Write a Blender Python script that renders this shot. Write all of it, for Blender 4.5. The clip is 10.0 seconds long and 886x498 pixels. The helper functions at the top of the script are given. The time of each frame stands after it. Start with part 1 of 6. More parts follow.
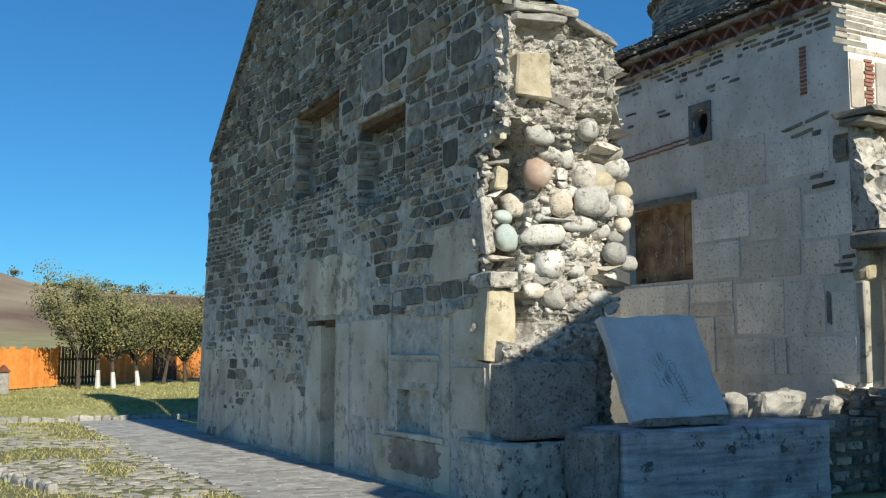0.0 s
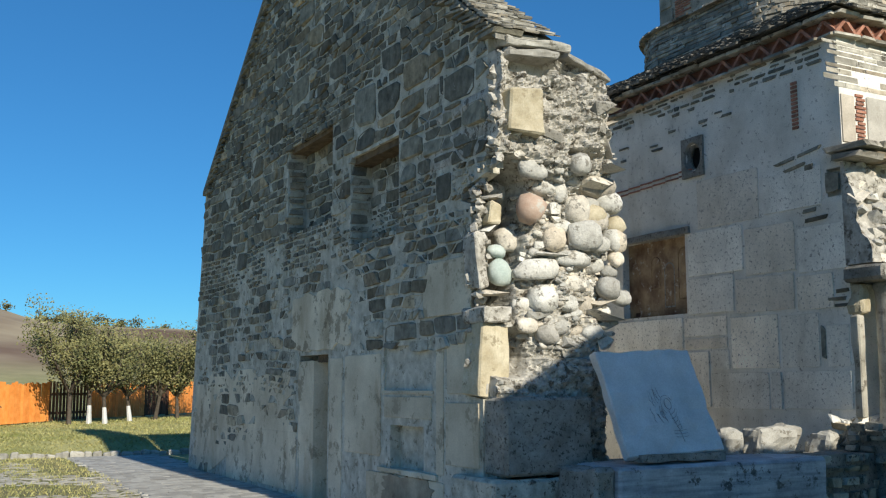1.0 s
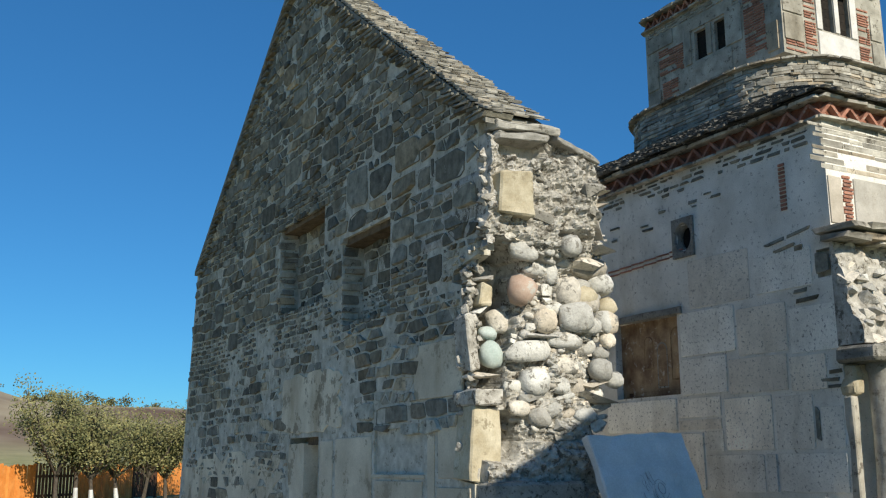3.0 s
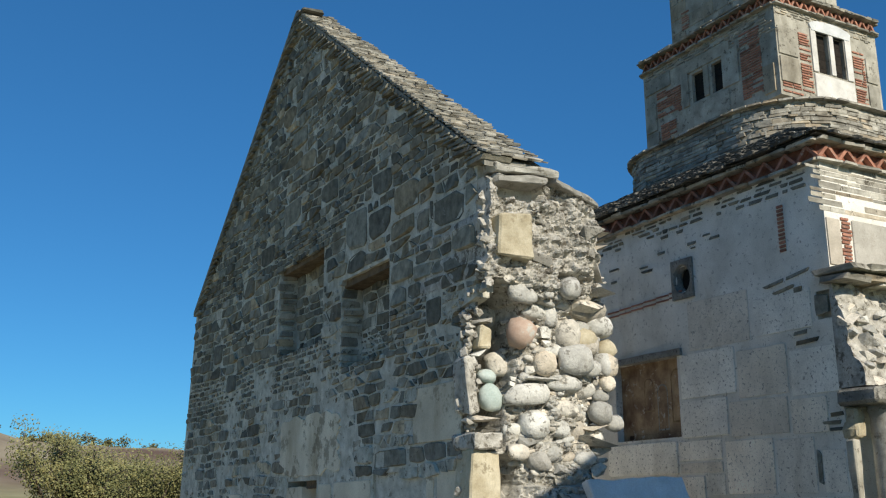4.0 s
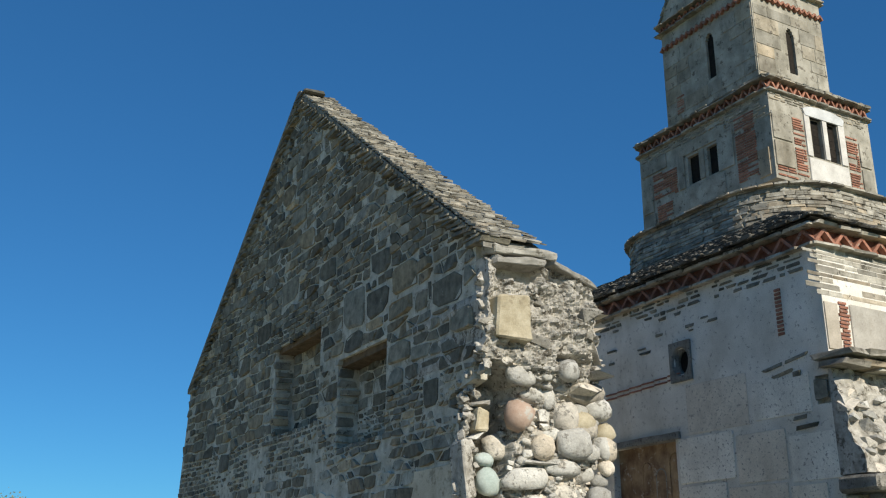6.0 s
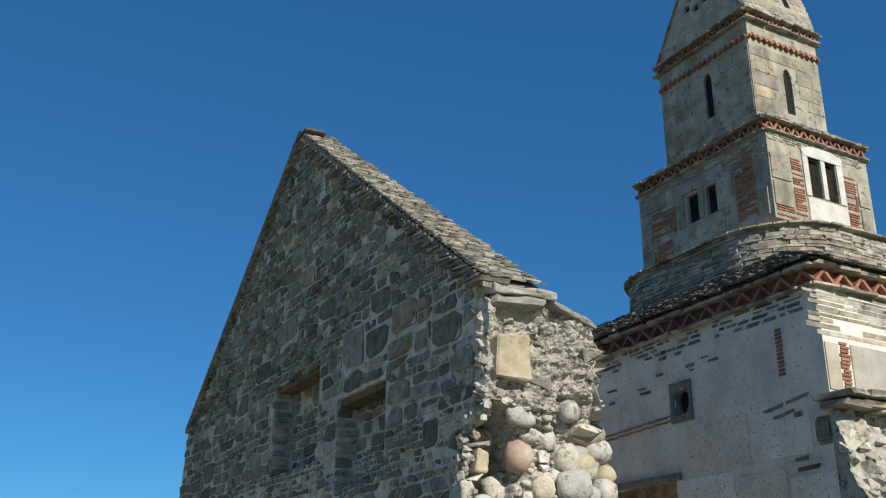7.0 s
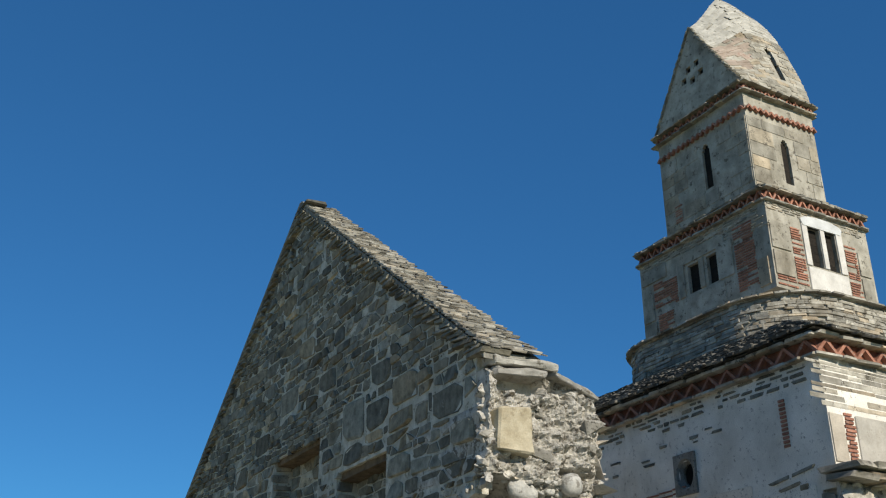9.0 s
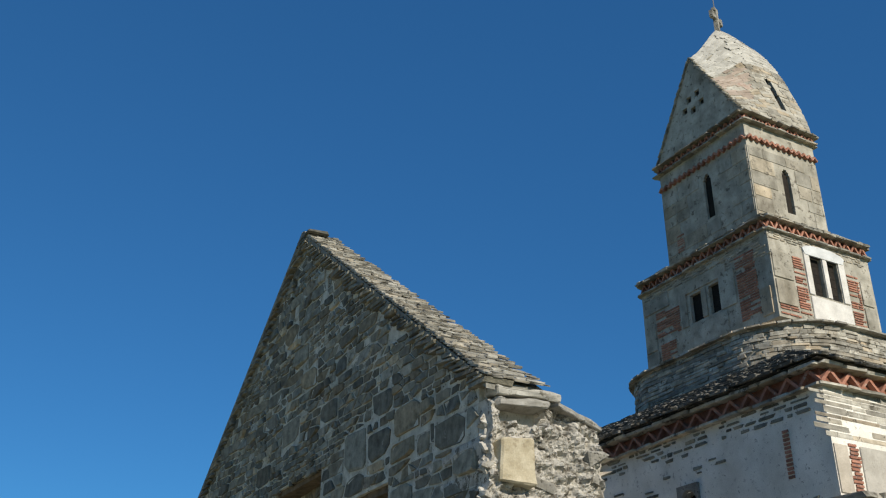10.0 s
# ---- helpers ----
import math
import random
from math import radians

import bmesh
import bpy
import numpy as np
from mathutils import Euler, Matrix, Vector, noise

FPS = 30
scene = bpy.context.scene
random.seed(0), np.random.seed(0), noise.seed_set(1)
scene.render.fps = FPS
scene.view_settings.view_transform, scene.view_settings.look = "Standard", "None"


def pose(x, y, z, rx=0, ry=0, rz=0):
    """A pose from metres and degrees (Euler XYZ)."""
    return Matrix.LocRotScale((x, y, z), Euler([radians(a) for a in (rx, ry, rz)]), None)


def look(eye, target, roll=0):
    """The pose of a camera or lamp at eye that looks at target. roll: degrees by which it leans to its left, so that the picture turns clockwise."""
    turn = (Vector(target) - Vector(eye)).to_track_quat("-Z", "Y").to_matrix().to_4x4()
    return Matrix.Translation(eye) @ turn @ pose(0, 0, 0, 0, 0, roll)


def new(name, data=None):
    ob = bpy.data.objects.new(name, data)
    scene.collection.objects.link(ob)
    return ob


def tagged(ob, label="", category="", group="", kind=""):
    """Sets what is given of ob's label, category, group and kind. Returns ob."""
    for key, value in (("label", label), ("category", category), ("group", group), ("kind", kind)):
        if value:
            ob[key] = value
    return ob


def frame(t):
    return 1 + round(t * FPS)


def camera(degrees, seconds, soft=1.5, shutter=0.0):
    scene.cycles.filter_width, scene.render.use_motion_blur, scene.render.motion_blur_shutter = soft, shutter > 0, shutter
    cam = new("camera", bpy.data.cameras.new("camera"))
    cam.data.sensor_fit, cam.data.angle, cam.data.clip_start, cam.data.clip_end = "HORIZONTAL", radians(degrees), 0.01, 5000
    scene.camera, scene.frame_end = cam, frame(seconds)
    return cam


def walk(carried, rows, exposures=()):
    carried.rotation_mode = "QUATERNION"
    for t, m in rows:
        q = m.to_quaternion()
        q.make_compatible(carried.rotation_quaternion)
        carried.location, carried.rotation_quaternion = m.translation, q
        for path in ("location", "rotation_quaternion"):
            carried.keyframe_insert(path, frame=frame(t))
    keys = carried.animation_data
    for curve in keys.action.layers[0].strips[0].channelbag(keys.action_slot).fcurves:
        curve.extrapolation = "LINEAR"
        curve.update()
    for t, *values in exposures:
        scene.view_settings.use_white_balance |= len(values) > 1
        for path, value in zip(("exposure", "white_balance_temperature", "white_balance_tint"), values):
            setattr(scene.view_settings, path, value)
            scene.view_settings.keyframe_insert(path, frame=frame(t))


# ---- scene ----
cam = camera(48.0, 10.0, 1.2)
ROWS = [
    (0, -0.000, 0.000, 1.600, 28.00, 5.90, -0.00),
    (0.5, 0.009, 0.007, 1.608, 28.20, 6.81, -0.03),
    (1, 0.021, 0.021, 1.619, 28.34, 7.81, -0.10),
    (1.5, 0.024, 0.023, 1.640, 28.39, 8.84, -0.15),
    (2, 0.023, 0.016, 1.649, 28.57, 9.94, -0.16),
    (2.5, 0.032, 0.012, 1.655, 28.70, 11.10, -0.21),
    (4, 0.048, -0.001, 1.703, 28.76, 14.49, -0.25),
    (4.5, 0.039, 0.011, 1.708, 28.80, 15.67, -0.22),
    (5, 0.036, 0.009, 1.718, 28.80, 16.78, -0.05),
    (5.5, 0.030, 0.005, 1.728, 28.89, 17.86, 0.14),
    (7, 0.019, 0.002, 1.762, 29.01, 21.09, 0.38),
    (7.5, 0.036, 0.001, 1.760, 28.94, 22.20, 0.40),
    (8, 0.027, -0.001, 1.774, 28.94, 23.18, 0.37),
    (8.5, 0.034, 0.004, 1.785, 28.92, 24.15, 0.33),
    (9, 0.024, -0.011, 1.777, 28.89, 25.09, 0.28),
    (9.5, 0.025, -0.014, 1.784, 28.82, 25.97, 0.28),
    (10, 0.023, -0.007, 1.787, 28.77, 26.77, 0.29),
]


def aim(x, y, z, bearing, up, roll):
    """A pose that looks along a bearing (degrees, clockwise from +y) and upwards."""
    b, u = radians(bearing), radians(up)
    way = Vector((math.sin(b) * math.cos(u), math.cos(b) * math.cos(u), math.sin(u)))
    return look((x, y, z), Vector((x, y, z)) + way, roll)


walk(cam, [(r[0], aim(*r[1:])) for r in ROWS], [(0.0, 0.62, 6500, 6), (5.0, 0.42, 6500, 7), (10.0, 0.36, 6500, 8)])

# ---- light ----
SUN_WAY = Vector((-0.08, 1.75, -1.0)).normalized()
world = bpy.data.worlds.new("world")
scene.world = world
world.use_nodes = True
wn = world.node_tree.nodes
sky = wn.new("ShaderNodeTexSky")
sky.sky_type, sky.sun_disc = "NISHITA", False
sky.sun_elevation, sky.sun_rotation = radians(29.7), radians(177.4)
sky.air_density, sky.dust_density, sky.ozone_density = 0.9, 0.0, 7.0
wn["Background"].inputs["Strength"].default_value = 0.10
clear = wn.new("ShaderNodeMix")   # the thin dry air of a clear autumn day
clear.data_type, clear.blend_type = "RGBA", "MULTIPLY"
clear.inputs[0].default_value = 1.0
clear.inputs[7].default_value = (0.40, 0.78, 0.86, 1.0)
world.node_tree.links.new(sky.outputs["Color"], clear.inputs[6])
even = wn.new("ShaderNodeMix")   # an even blue over the whole dome, with little haze low down
even.data_type = "RGBA"
even.inputs[0].default_value = 0.35
even.inputs[7].default_value = (0.18, 0.97, 2.85, 1.0)
world.node_tree.links.new(clear.outputs[2], even.inputs[6])
world.node_tree.links.new(even.outputs[2], wn["Background"].inputs["Color"])
sun = new("sun", bpy.data.lights.new("sun", "SUN"))
sun.data.energy, sun.data.angle, sun.data.color = 4.0, radians(0.55), (1.0, 0.91, 0.78)
sun.matrix_world = look((0, 0, 40), Vector((0, 0, 40)) + SUN_WAY)


# ---- materials ----
def material(name, dark, light, scale=6.0, rough=0.9, bump=0.3, vary=0.35, spots=None, spot_size=14.0, spot_at=0.62,
             streak=None, layers=None, warm=0.0, stain_at=0.55, fine=60.0):
    """Weathered mineral surface: broad tone, grain, optional spots (lichen, pits) and vertical streaks."""
    m = bpy.data.materials.new(name)
    m.use_nodes = True
    nt = m.node_tree
    n, ln = nt.nodes, nt.links
    bsdf = n["Principled BSDF"]
    bsdf.inputs["Roughness"].default_value = rough
    bsdf.inputs["Specular IOR Level"].default_value = 0.25
    geo = n.new("ShaderNodeNewGeometry")
    info = n.new("ShaderNodeObjectInfo")

    def noise_tex(sc, detail=6.0, vec=None, rough_=0.6):
        t = n.new("ShaderNodeTexNoise")
        t.inputs["Scale"].default_value, t.inputs["Detail"].default_value, t.inputs["Roughness"].default_value = sc, detail, rough_
        ln.new(vec or geo.outputs["Position"], t.inputs["Vector"])
        return t

    def ramp(src, a, b):
        r = n.new("ShaderNodeMapRange")
        r.inputs["From Min"].default_value, r.inputs["From Max"].default_value = a, b
        ln.new(src, r.inputs["Value"])
        return r.outputs["Result"]

    def mix(fac, a, b, kind="MIX"):
        x = n.new("ShaderNodeMix")
        x.data_type, x.blend_type = "RGBA", kind
        for key, val in (("Factor", fac), ("A", a), ("B", b)):
            sock = [s_ for s_ in x.inputs if s_.name == key and s_.type == ("VALUE" if key == "Factor" else "RGBA")][0]
            if isinstance(val, (tuple, list)):
                sock.default_value = (*val, 1.0)
            elif isinstance(val, float):
                sock.default_value = val
            else:
                ln.new(val, sock)
        return [o for o in x.outputs if o.type == "RGBA"][0]

    broad = noise_tex(scale, 7.0)
    grain = noise_tex(fine, 4.0, rough_=0.7)
    colour = mix(ramp(broad.outputs["Fac"], 0.32, 0.68), dark, light)
    # each piece has a tone of its own
    add = n.new("ShaderNodeMath")
    add.operation = "ADD"
    ln.new(info.outputs["Random"], add.inputs[0])
    ln.new(geo.outputs["Random Per Island"], add.inputs[1])
    fr = n.new("ShaderNodeMath")
    fr.operation = "FRACT"
    ln.new(add.outputs[0], fr.inputs[0])
    tone = ramp(fr.outputs[0], 0.0, 1.0)
    tr = tone.node
    tr.inputs["To Min"].default_value, tr.inputs["To Max"].default_value = 1 - vary, 1 + vary
    hsv = n.new("ShaderNodeHueSaturation")
    ln.new(tone, hsv.inputs["Value"])
    ln.new(colour, hsv.inputs["Color"])
    colour = hsv.outputs["Color"]
    if warm > 0:
        m2 = n.new("ShaderNodeMath")
        m2.operation = "MULTIPLY"
        m2.inputs[1].default_value = 7.31
        ln.new(fr.outputs[0], m2.inputs[0])
        f2 = n.new("ShaderNodeMath")
        f2.operation = "FRACT"
        ln.new(m2.outputs[0], f2.inputs[0])
        w = ramp(f2.outputs[0], 0.55, 1.0)
        w.node.inputs["To Max"].default_value = warm
        colour = mix(w, colour, (1.25, 0.98, 0.68), "MULTIPLY")
    gfac = ramp(grain.outputs["Fac"], 0.25, 0.75)
    gfac.node.inputs["To Min"].default_value, gfac.node.inputs["To Max"].default_value = 0.84, 1.14
    gm = n.new("ShaderNodeHueSaturation")
    ln.new(gfac, gm.inputs["Value"])
    ln.new(colour, gm.inputs["Color"])
    colour = gm.outputs["Color"]
    if spots:
        sp = noise_tex(spot_size, 5.0, rough_=0.75)
        colour = mix(ramp(sp.outputs["Fac"], spot_at, spot_at + 0.06), colour, spots)
    if streak:
        mp = n.new("ShaderNodeMapping")
        mp.inputs["Scale"].default_value = (1.5, 1.5, 0.45)
        ln.new(geo.outputs["Position"], mp.inputs["Vector"])
        st = noise_tex(1.0, 6.0, mp.outputs["Vector"], 0.65)
        colour = mix(ramp(st.outputs["Fac"], stain_at, stain_at + 0.2), colour, streak, "MULTIPLY")
    if layers:
        mp = n.new("ShaderNodeMapping")
        mp.inputs["Scale"].default_value = (1.2, 1.2, 16.0)
        ln.new(geo.outputs["Position"], mp.inputs["Vector"])
        st = noise_tex(1.0, 5.0, mp.outputs["Vector"], 0.6)
        colour = mix(ramp(st.outputs["Fac"], 0.42, 0.6), colour, layers, "MULTIPLY")
    ln.new(colour, bsdf.inputs["Base Color"])
    b1 = n.new("ShaderNodeBump")
    b1.inputs["Strength"].default_value, b1.inputs["Distance"].default_value = bump, 0.02
    ln.new(broad.outputs["Fac"], b1.inputs["Height"])
    b2 = n.new("ShaderNodeBump")
    b2.inputs["Strength"].default_value, b2.inputs["Distance"].default_value = bump, 0.006
    ln.new(grain.outputs["Fac"], b2.inputs["Height"])
    ln.new(b1.outputs["Normal"], b2.inputs["Normal"])
    ln.new(b2.outputs["Normal"], bsdf.inputs["Normal"])
    return m


M_MORTAR = material("lime_mortar", (0.36, 0.34, 0.275), (0.67, 0.645, 0.555), 6.0, bump=1.0, vary=0.0, spots=(0.24, 0.228, 0.18), spot_size=9.0, spot_at=0.57, streak=(0.70, 0.69, 0.66), stain_at=0.5)
M_RUBBLE = material("rubble_stone", (0.10, 0.098, 0.078), (0.26, 0.252, 0.205), 8.0, bump=0.8, vary=0.45, warm=0.55, spots=(0.34, 0.32, 0.28), spot_size=7.0, spot_at=0.64)
M_PALERUBBLE = material("pale_rubble_stone", (0.20, 0.194, 0.158), (0.42, 0.408, 0.342), 7.0, bump=0.8, vary=0.45, warm=0.7, spots=(0.11, 0.10, 0.08), spot_size=8.0, spot_at=0.56)
M_BLOCK = material("dressed_stone", (0.36, 0.335, 0.285), (0.52, 0.49, 0.43), 3.5, bump=0.4, vary=0.14, warm=0.25, spots=(0.28, 0.26, 0.22), spot_size=20.0, spot_at=0.6, streak=(0.76, 0.73, 0.68))
M_PLASTER = material("worn_plaster", (0.47, 0.405, 0.295), (0.76, 0.68, 0.525), 1.1, bump=0.6, vary=0.05, spots=(0.36, 0.31, 0.225), spot_size=2.6, spot_at=0.55, streak=(0.66, 0.61, 0.54), stain_at=0.54)
M_PALE = material("pale_plaster", (0.48, 0.46, 0.42), (0.66, 0.64, 0.59), 4.0, bump=0.35, vary=0.05, spots=(0.3, 0.285, 0.25), spot_size=12.0, spot_at=0.62)
M_COBBLE = material("river_cobble", (0.33, 0.322, 0.29), (0.58, 0.568, 0.52), 5.0, rough=0.8, bump=0.9, vary=0.34, warm=0.45, spots=(0.22, 0.208, 0.18), spot_size=9.0, spot_at=0.55, fine=40.0)
M_RED = material("reddish_cobble", (0.40, 0.27, 0.20), (0.52, 0.42, 0.34), 6.0, rough=0.75, bump=0.3, vary=0.1, spots=(0.45, 0.43, 0.38), spot_size=6.0, spot_at=0.56)
M_OCHRE = material("ochre_stone", (0.36, 0.305, 0.20), (0.55, 0.495, 0.365), 5.0, rough=0.85, bump=0.6, vary=0.1, spots=(0.30, 0.255, 0.17), spot_size=6.0, spot_at=0.58)
M_GREEN = material("pale_green_stone", (0.36, 0.43, 0.39), (0.55, 0.60, 0.56), 5.0, rough=0.75, bump=0.5, vary=0.05, spots=(0.52, 0.50, 0.45), spot_size=6.0, spot_at=0.55)
M_CORE = material("broken_mortar", (0.26, 0.243, 0.205), (0.56, 0.535, 0.475), 8.0, bump=1.0, vary=0.0, spots=(0.14, 0.125, 0.10), spot_size=9.0, spot_at=0.54, fine=40.0)
M_SLATE = material("roof_slab", (0.17, 0.162, 0.138), (0.36, 0.345, 0.295), 7.0, bump=0.6, vary=0.36, warm=0.3, spots=(0.42, 0.40, 0.345), spot_size=10.0, spot_at=0.62)
# pale spots are lichen plus grazing-sun glints put into the colour
M_DARKROOF = material("dark_roof_slab", (0.05, 0.048, 0.042), (0.15, 0.142, 0.122), 6.0, bump=0.5, vary=0.6, spots=(0.62, 0.60, 0.55), spot_size=9.0, spot_at=0.60)
M_DRUM = material("drum_slab", (0.24, 0.225, 0.185), (0.48, 0.455, 0.39), 6.0, bump=0.6, vary=0.38, warm=0.55, spots=(0.12, 0.108, 0.085), spot_size=5.0, spot_at=0.57, layers=(0.72, 0.71, 0.70))
M_ASHLAR = material("nave_ashlar", (0.64, 0.605, 0.525), (0.88, 0.84, 0.745), 2.0, bump=0.9, vary=0.16, warm=0.25, spots=(0.33, 0.305, 0.26), spot_size=22.0, spot_at=0.565, streak=(0.72, 0.70, 0.66), stain_at=0.54)
M_NAVE = material("nave_render", (0.58, 0.55, 0.475), (0.84, 0.80, 0.715), 1.6, bump=1.0, vary=0.0, spots=(0.36, 0.335, 0.285), spot_size=14.0, spot_at=0.585, streak=(0.84, 0.81, 0.76), stain_at=0.54)
M_TOWER = material("tower_stone", (0.22, 0.205, 0.165), (0.43, 0.405, 0.34), 2.6, bump=0.6, vary=0.2, warm=0.5, spots=(0.15, 0.133, 0.105), spot_size=7.0, spot_at=0.57, streak=(0.60, 0.58, 0.54), stain_at=0.5)
M_BRICK = material("red_brick", (0.24, 0.105, 0.07), (0.38, 0.19, 0.13), 12.0, bump=0.4, vary=0.3, spots=(0.36, 0.30, 0.25), spot_size=13.0, spot_at=0.60)
M_WHITE = material("white_limewash", (0.50, 0.51, 0.50), (0.66, 0.67, 0.66), 4.0, bump=0.3, vary=0.04, spots=(0.42, 0.42, 0.40), spot_size=9.0, spot_at=0.6)
M_MARBLE = material("marble_slab", (0.50, 0.50, 0.49), (0.66, 0.66, 0.65), 2.5, rough=0.6, bump=0.12, vary=0.0, spots=(0.38, 0.38, 0.37), spot_size=7.0, spot_at=0.68)
M_TOMB = material("marble_block", (0.32, 0.33, 0.34), (0.58, 0.59, 0.60), 3.0, rough=0.7, bump=0.8, vary=0.0, spots=(0.13, 0.13, 0.125), spot_size=5.0, spot_at=0.58, layers=(0.62, 0.64, 0.66), fine=35.0)
M_GREYROCK = material("grey_rough_block", (0.17, 0.16, 0.135), (0.33, 0.315, 0.275), 5.0, bump=0.9, vary=0.15, spots=(0.08, 0.075, 0.06), spot_size=26.0, spot_at=0.55)
# near-black that paints the shade inside window openings and holes
M_DARK = material("opening_shade", (0.010, 0.008, 0.006), (0.025, 0.02, 0.015), 14.0, bump=0.3, vary=0.2)
M_FRESCO = material("faded_fresco", (0.17, 0.10, 0.06), (0.44, 0.32, 0.19), 4.0, rough=0.8, bump=0.15, vary=0.0, spots=(0.50, 0.46, 0.38), spot_size=7.0, spot_at=0.58, streak=(0.55, 0.48, 0.45))
M_PATH = material("path_flagstone", (0.28, 0.272, 0.25), (0.42, 0.408, 0.372), 6.0, bump=0.35, vary=0.22)
M_COBBLED = material("court_cobble", (0.30, 0.28, 0.235), (0.46, 0.435, 0.375), 6.0, bump=0.45, vary=0.25, spots=(0.2, 0.2, 0.12), spot_size=8.0, spot_at=0.6)
M_EDGE = material("edging_stone", (0.27, 0.258, 0.225), (0.43, 0.415, 0.37), 7.0, bump=0.6, vary=0.25, spots=(0.18, 0.165, 0.135), spot_size=9.0, spot_at=0.57)
M_ORANGE = material("orange_plank", (0.70, 0.23, 0.045), (0.85, 0.34, 0.09), 5.0, rough=0.6, bump=0.1, vary=0.12)
M_BROWN = material("brown_plank", (0.07, 0.035, 0.02), (0.15, 0.08, 0.05), 7.0, rough=0.8, bump=0.2, vary=0.3)
M_LINTEL = material("old_timber", (0.075, 0.055, 0.033), (0.18, 0.13, 0.08), 9.0, bump=0.6, vary=0.2)
M_GRAVEL = material("pale_gravel", (0.36, 0.32, 0.26), (0.55, 0.50, 0.42), 1.5, bump=0.8, vary=0.0, spots=(0.27, 0.22, 0.16), spot_size=9.0, spot_at=0.58, fine=90.0)
M_PINK = material("spire_brick", (0.275, 0.215, 0.165), (0.42, 0.35, 0.285), 3.0, bump=0.5, vary=0.14, spots=(0.34, 0.24, 0.19), spot_size=3.0, spot_at=0.58, streak=(0.7, 0.68, 0.64))
M_CAP = material("spire_cap_slab", (0.34, 0.325, 0.28), (0.50, 0.48, 0.42), 6.0, bump=0.4, vary=0.14, spots=(0.26, 0.245, 0.20), spot_size=8.0, spot_at=0.6)
M_BARK = material("bark", (0.05, 0.042, 0.032), (0.12, 0.10, 0.08), 12.0, bump=0.6, vary=0.1)
M_LEAF = material("yellowing_leaves", (0.10, 0.115, 0.045), (0.28, 0.265, 0.12), 1.5, rough=0.7, bump=0.0, vary=0.4, warm=0.4)
M_FARLEAF = material("far_leaves", (0.06, 0.07, 0.03), (0.14, 0.13, 0.06), 0.6, rough=0.9, bump=0.0, vary=0.4, warm=0.6)
M_GRASS = material("grass_blades", (0.24, 0.26, 0.085), (0.50, 0.46, 0.21), 0.8, rough=0.8, bump=0.0, vary=0.3, warm=0.5)


def ground_material():
    m = material("meadow_ground", (0.21, 0.23, 0.08), (0.40, 0.375, 0.175), 0.35, bump=0.6, vary=0.0, spots=(0.26, 0.235, 0.11), spot_size=1.1, spot_at=0.58, fine=18.0)
    nt = m.node_tree
    n, ln = nt.nodes, nt.links
    bsdf = n["Principled BSDF"]
    old = bsdf.inputs["Base Color"].links[0].from_socket
    geo = [q for q in n if q.bl_idname == "ShaderNodeNewGeometry"][0]
    sep = n.new("ShaderNodeSeparateXYZ")
    ln.new(geo.outputs["Position"], sep.inputs[0])
    far = n.new("ShaderNodeMapRange")
    far.inputs["From Min"].default_value, far.inputs["From Max"].default_value = 1.2, 4.5
    ln.new(sep.outputs["Z"], far.inputs["Value"])
    t = n.new("ShaderNodeTexNoise")
    t.inputs["Scale"].default_value, t.inputs["Detail"].default_value = 0.035, 8.0
    ln.new(geo.outputs["Position"], t.inputs["Vector"])
    cr = n.new("ShaderNodeValToRGB")
    e = cr.color_ramp.elements
    e[0].position, e[0].color = 0.36, (0.15, 0.095, 0.065, 1)
    e[1].position, e[1].color = 0.60, (0.36, 0.30, 0.20, 1)
    ln.new(t.outputs["Fac"], cr.inputs["Fac"])
    x = n.new("ShaderNodeMix")
    x.data_type = "RGBA"
    ln.new(far.outputs[0], x.inputs[0])
    ln.new(old, x.inputs[6])
    ln.new(cr.outputs["Color"], x.inputs[7])
    ln.new(x.outputs[2], bsdf.inputs["Base Color"])
    return m


M_GROUND = ground_material()


# ---- building helpers ----
def part(name, bm, mat, parent=None, label="", smooth=False):
    """Links a bmesh as one mesh object under a thing or a part."""
    me = bpy.data.meshes.new(name)
    bm.normal_update()
    bm.to_mesh(me)
    bm.free()
    me.materials.append(mat)
    if smooth:
        me.polygons.foreach_set("use_smooth", [True] * len(me.polygons))
    ob = new(name, me)
    ob.parent = parent
    if label:
        ob["label"] = label
    return ob


def thing(name, label, category, at=(0, 0, 0), turn=0, group="", kind=""):
    ob = new(name)
    ob.matrix_basis = pose(*at, 0, 0, turn)
    return tagged(ob, label, category, group, kind)


def add_box(bm, x0, x1, y0, y1, z0, z1, jitter=0.0, bevel=0.0):
    vs = [bm.verts.new((x + random.uniform(-jitter, jitter), y + random.uniform(-jitter, jitter), z + random.uniform(-jitter, jitter)))
          for z in (z0, z1) for x, y in ((x0, y0), (x1, y0), (x1, y1), (x0, y1))]
    fs = [bm.faces.new([vs[i] for i in f]) for f in ((3, 2, 1, 0), (4, 5, 6, 7), (0, 1, 5, 4), (1, 2, 6, 5), (2, 3, 7, 6), (3, 0, 4, 7))]
    if bevel > 0:
        bmesh.ops.bevel(bm, geom=list({e for f in fs for e in f.edges}), offset=bevel, segments=1, affect="EDGES", profile=0.5)
    return vs


def box_bm(*a, **k):
    bm = bmesh.new()
    add_box(bm, *a, **k)
    return bm


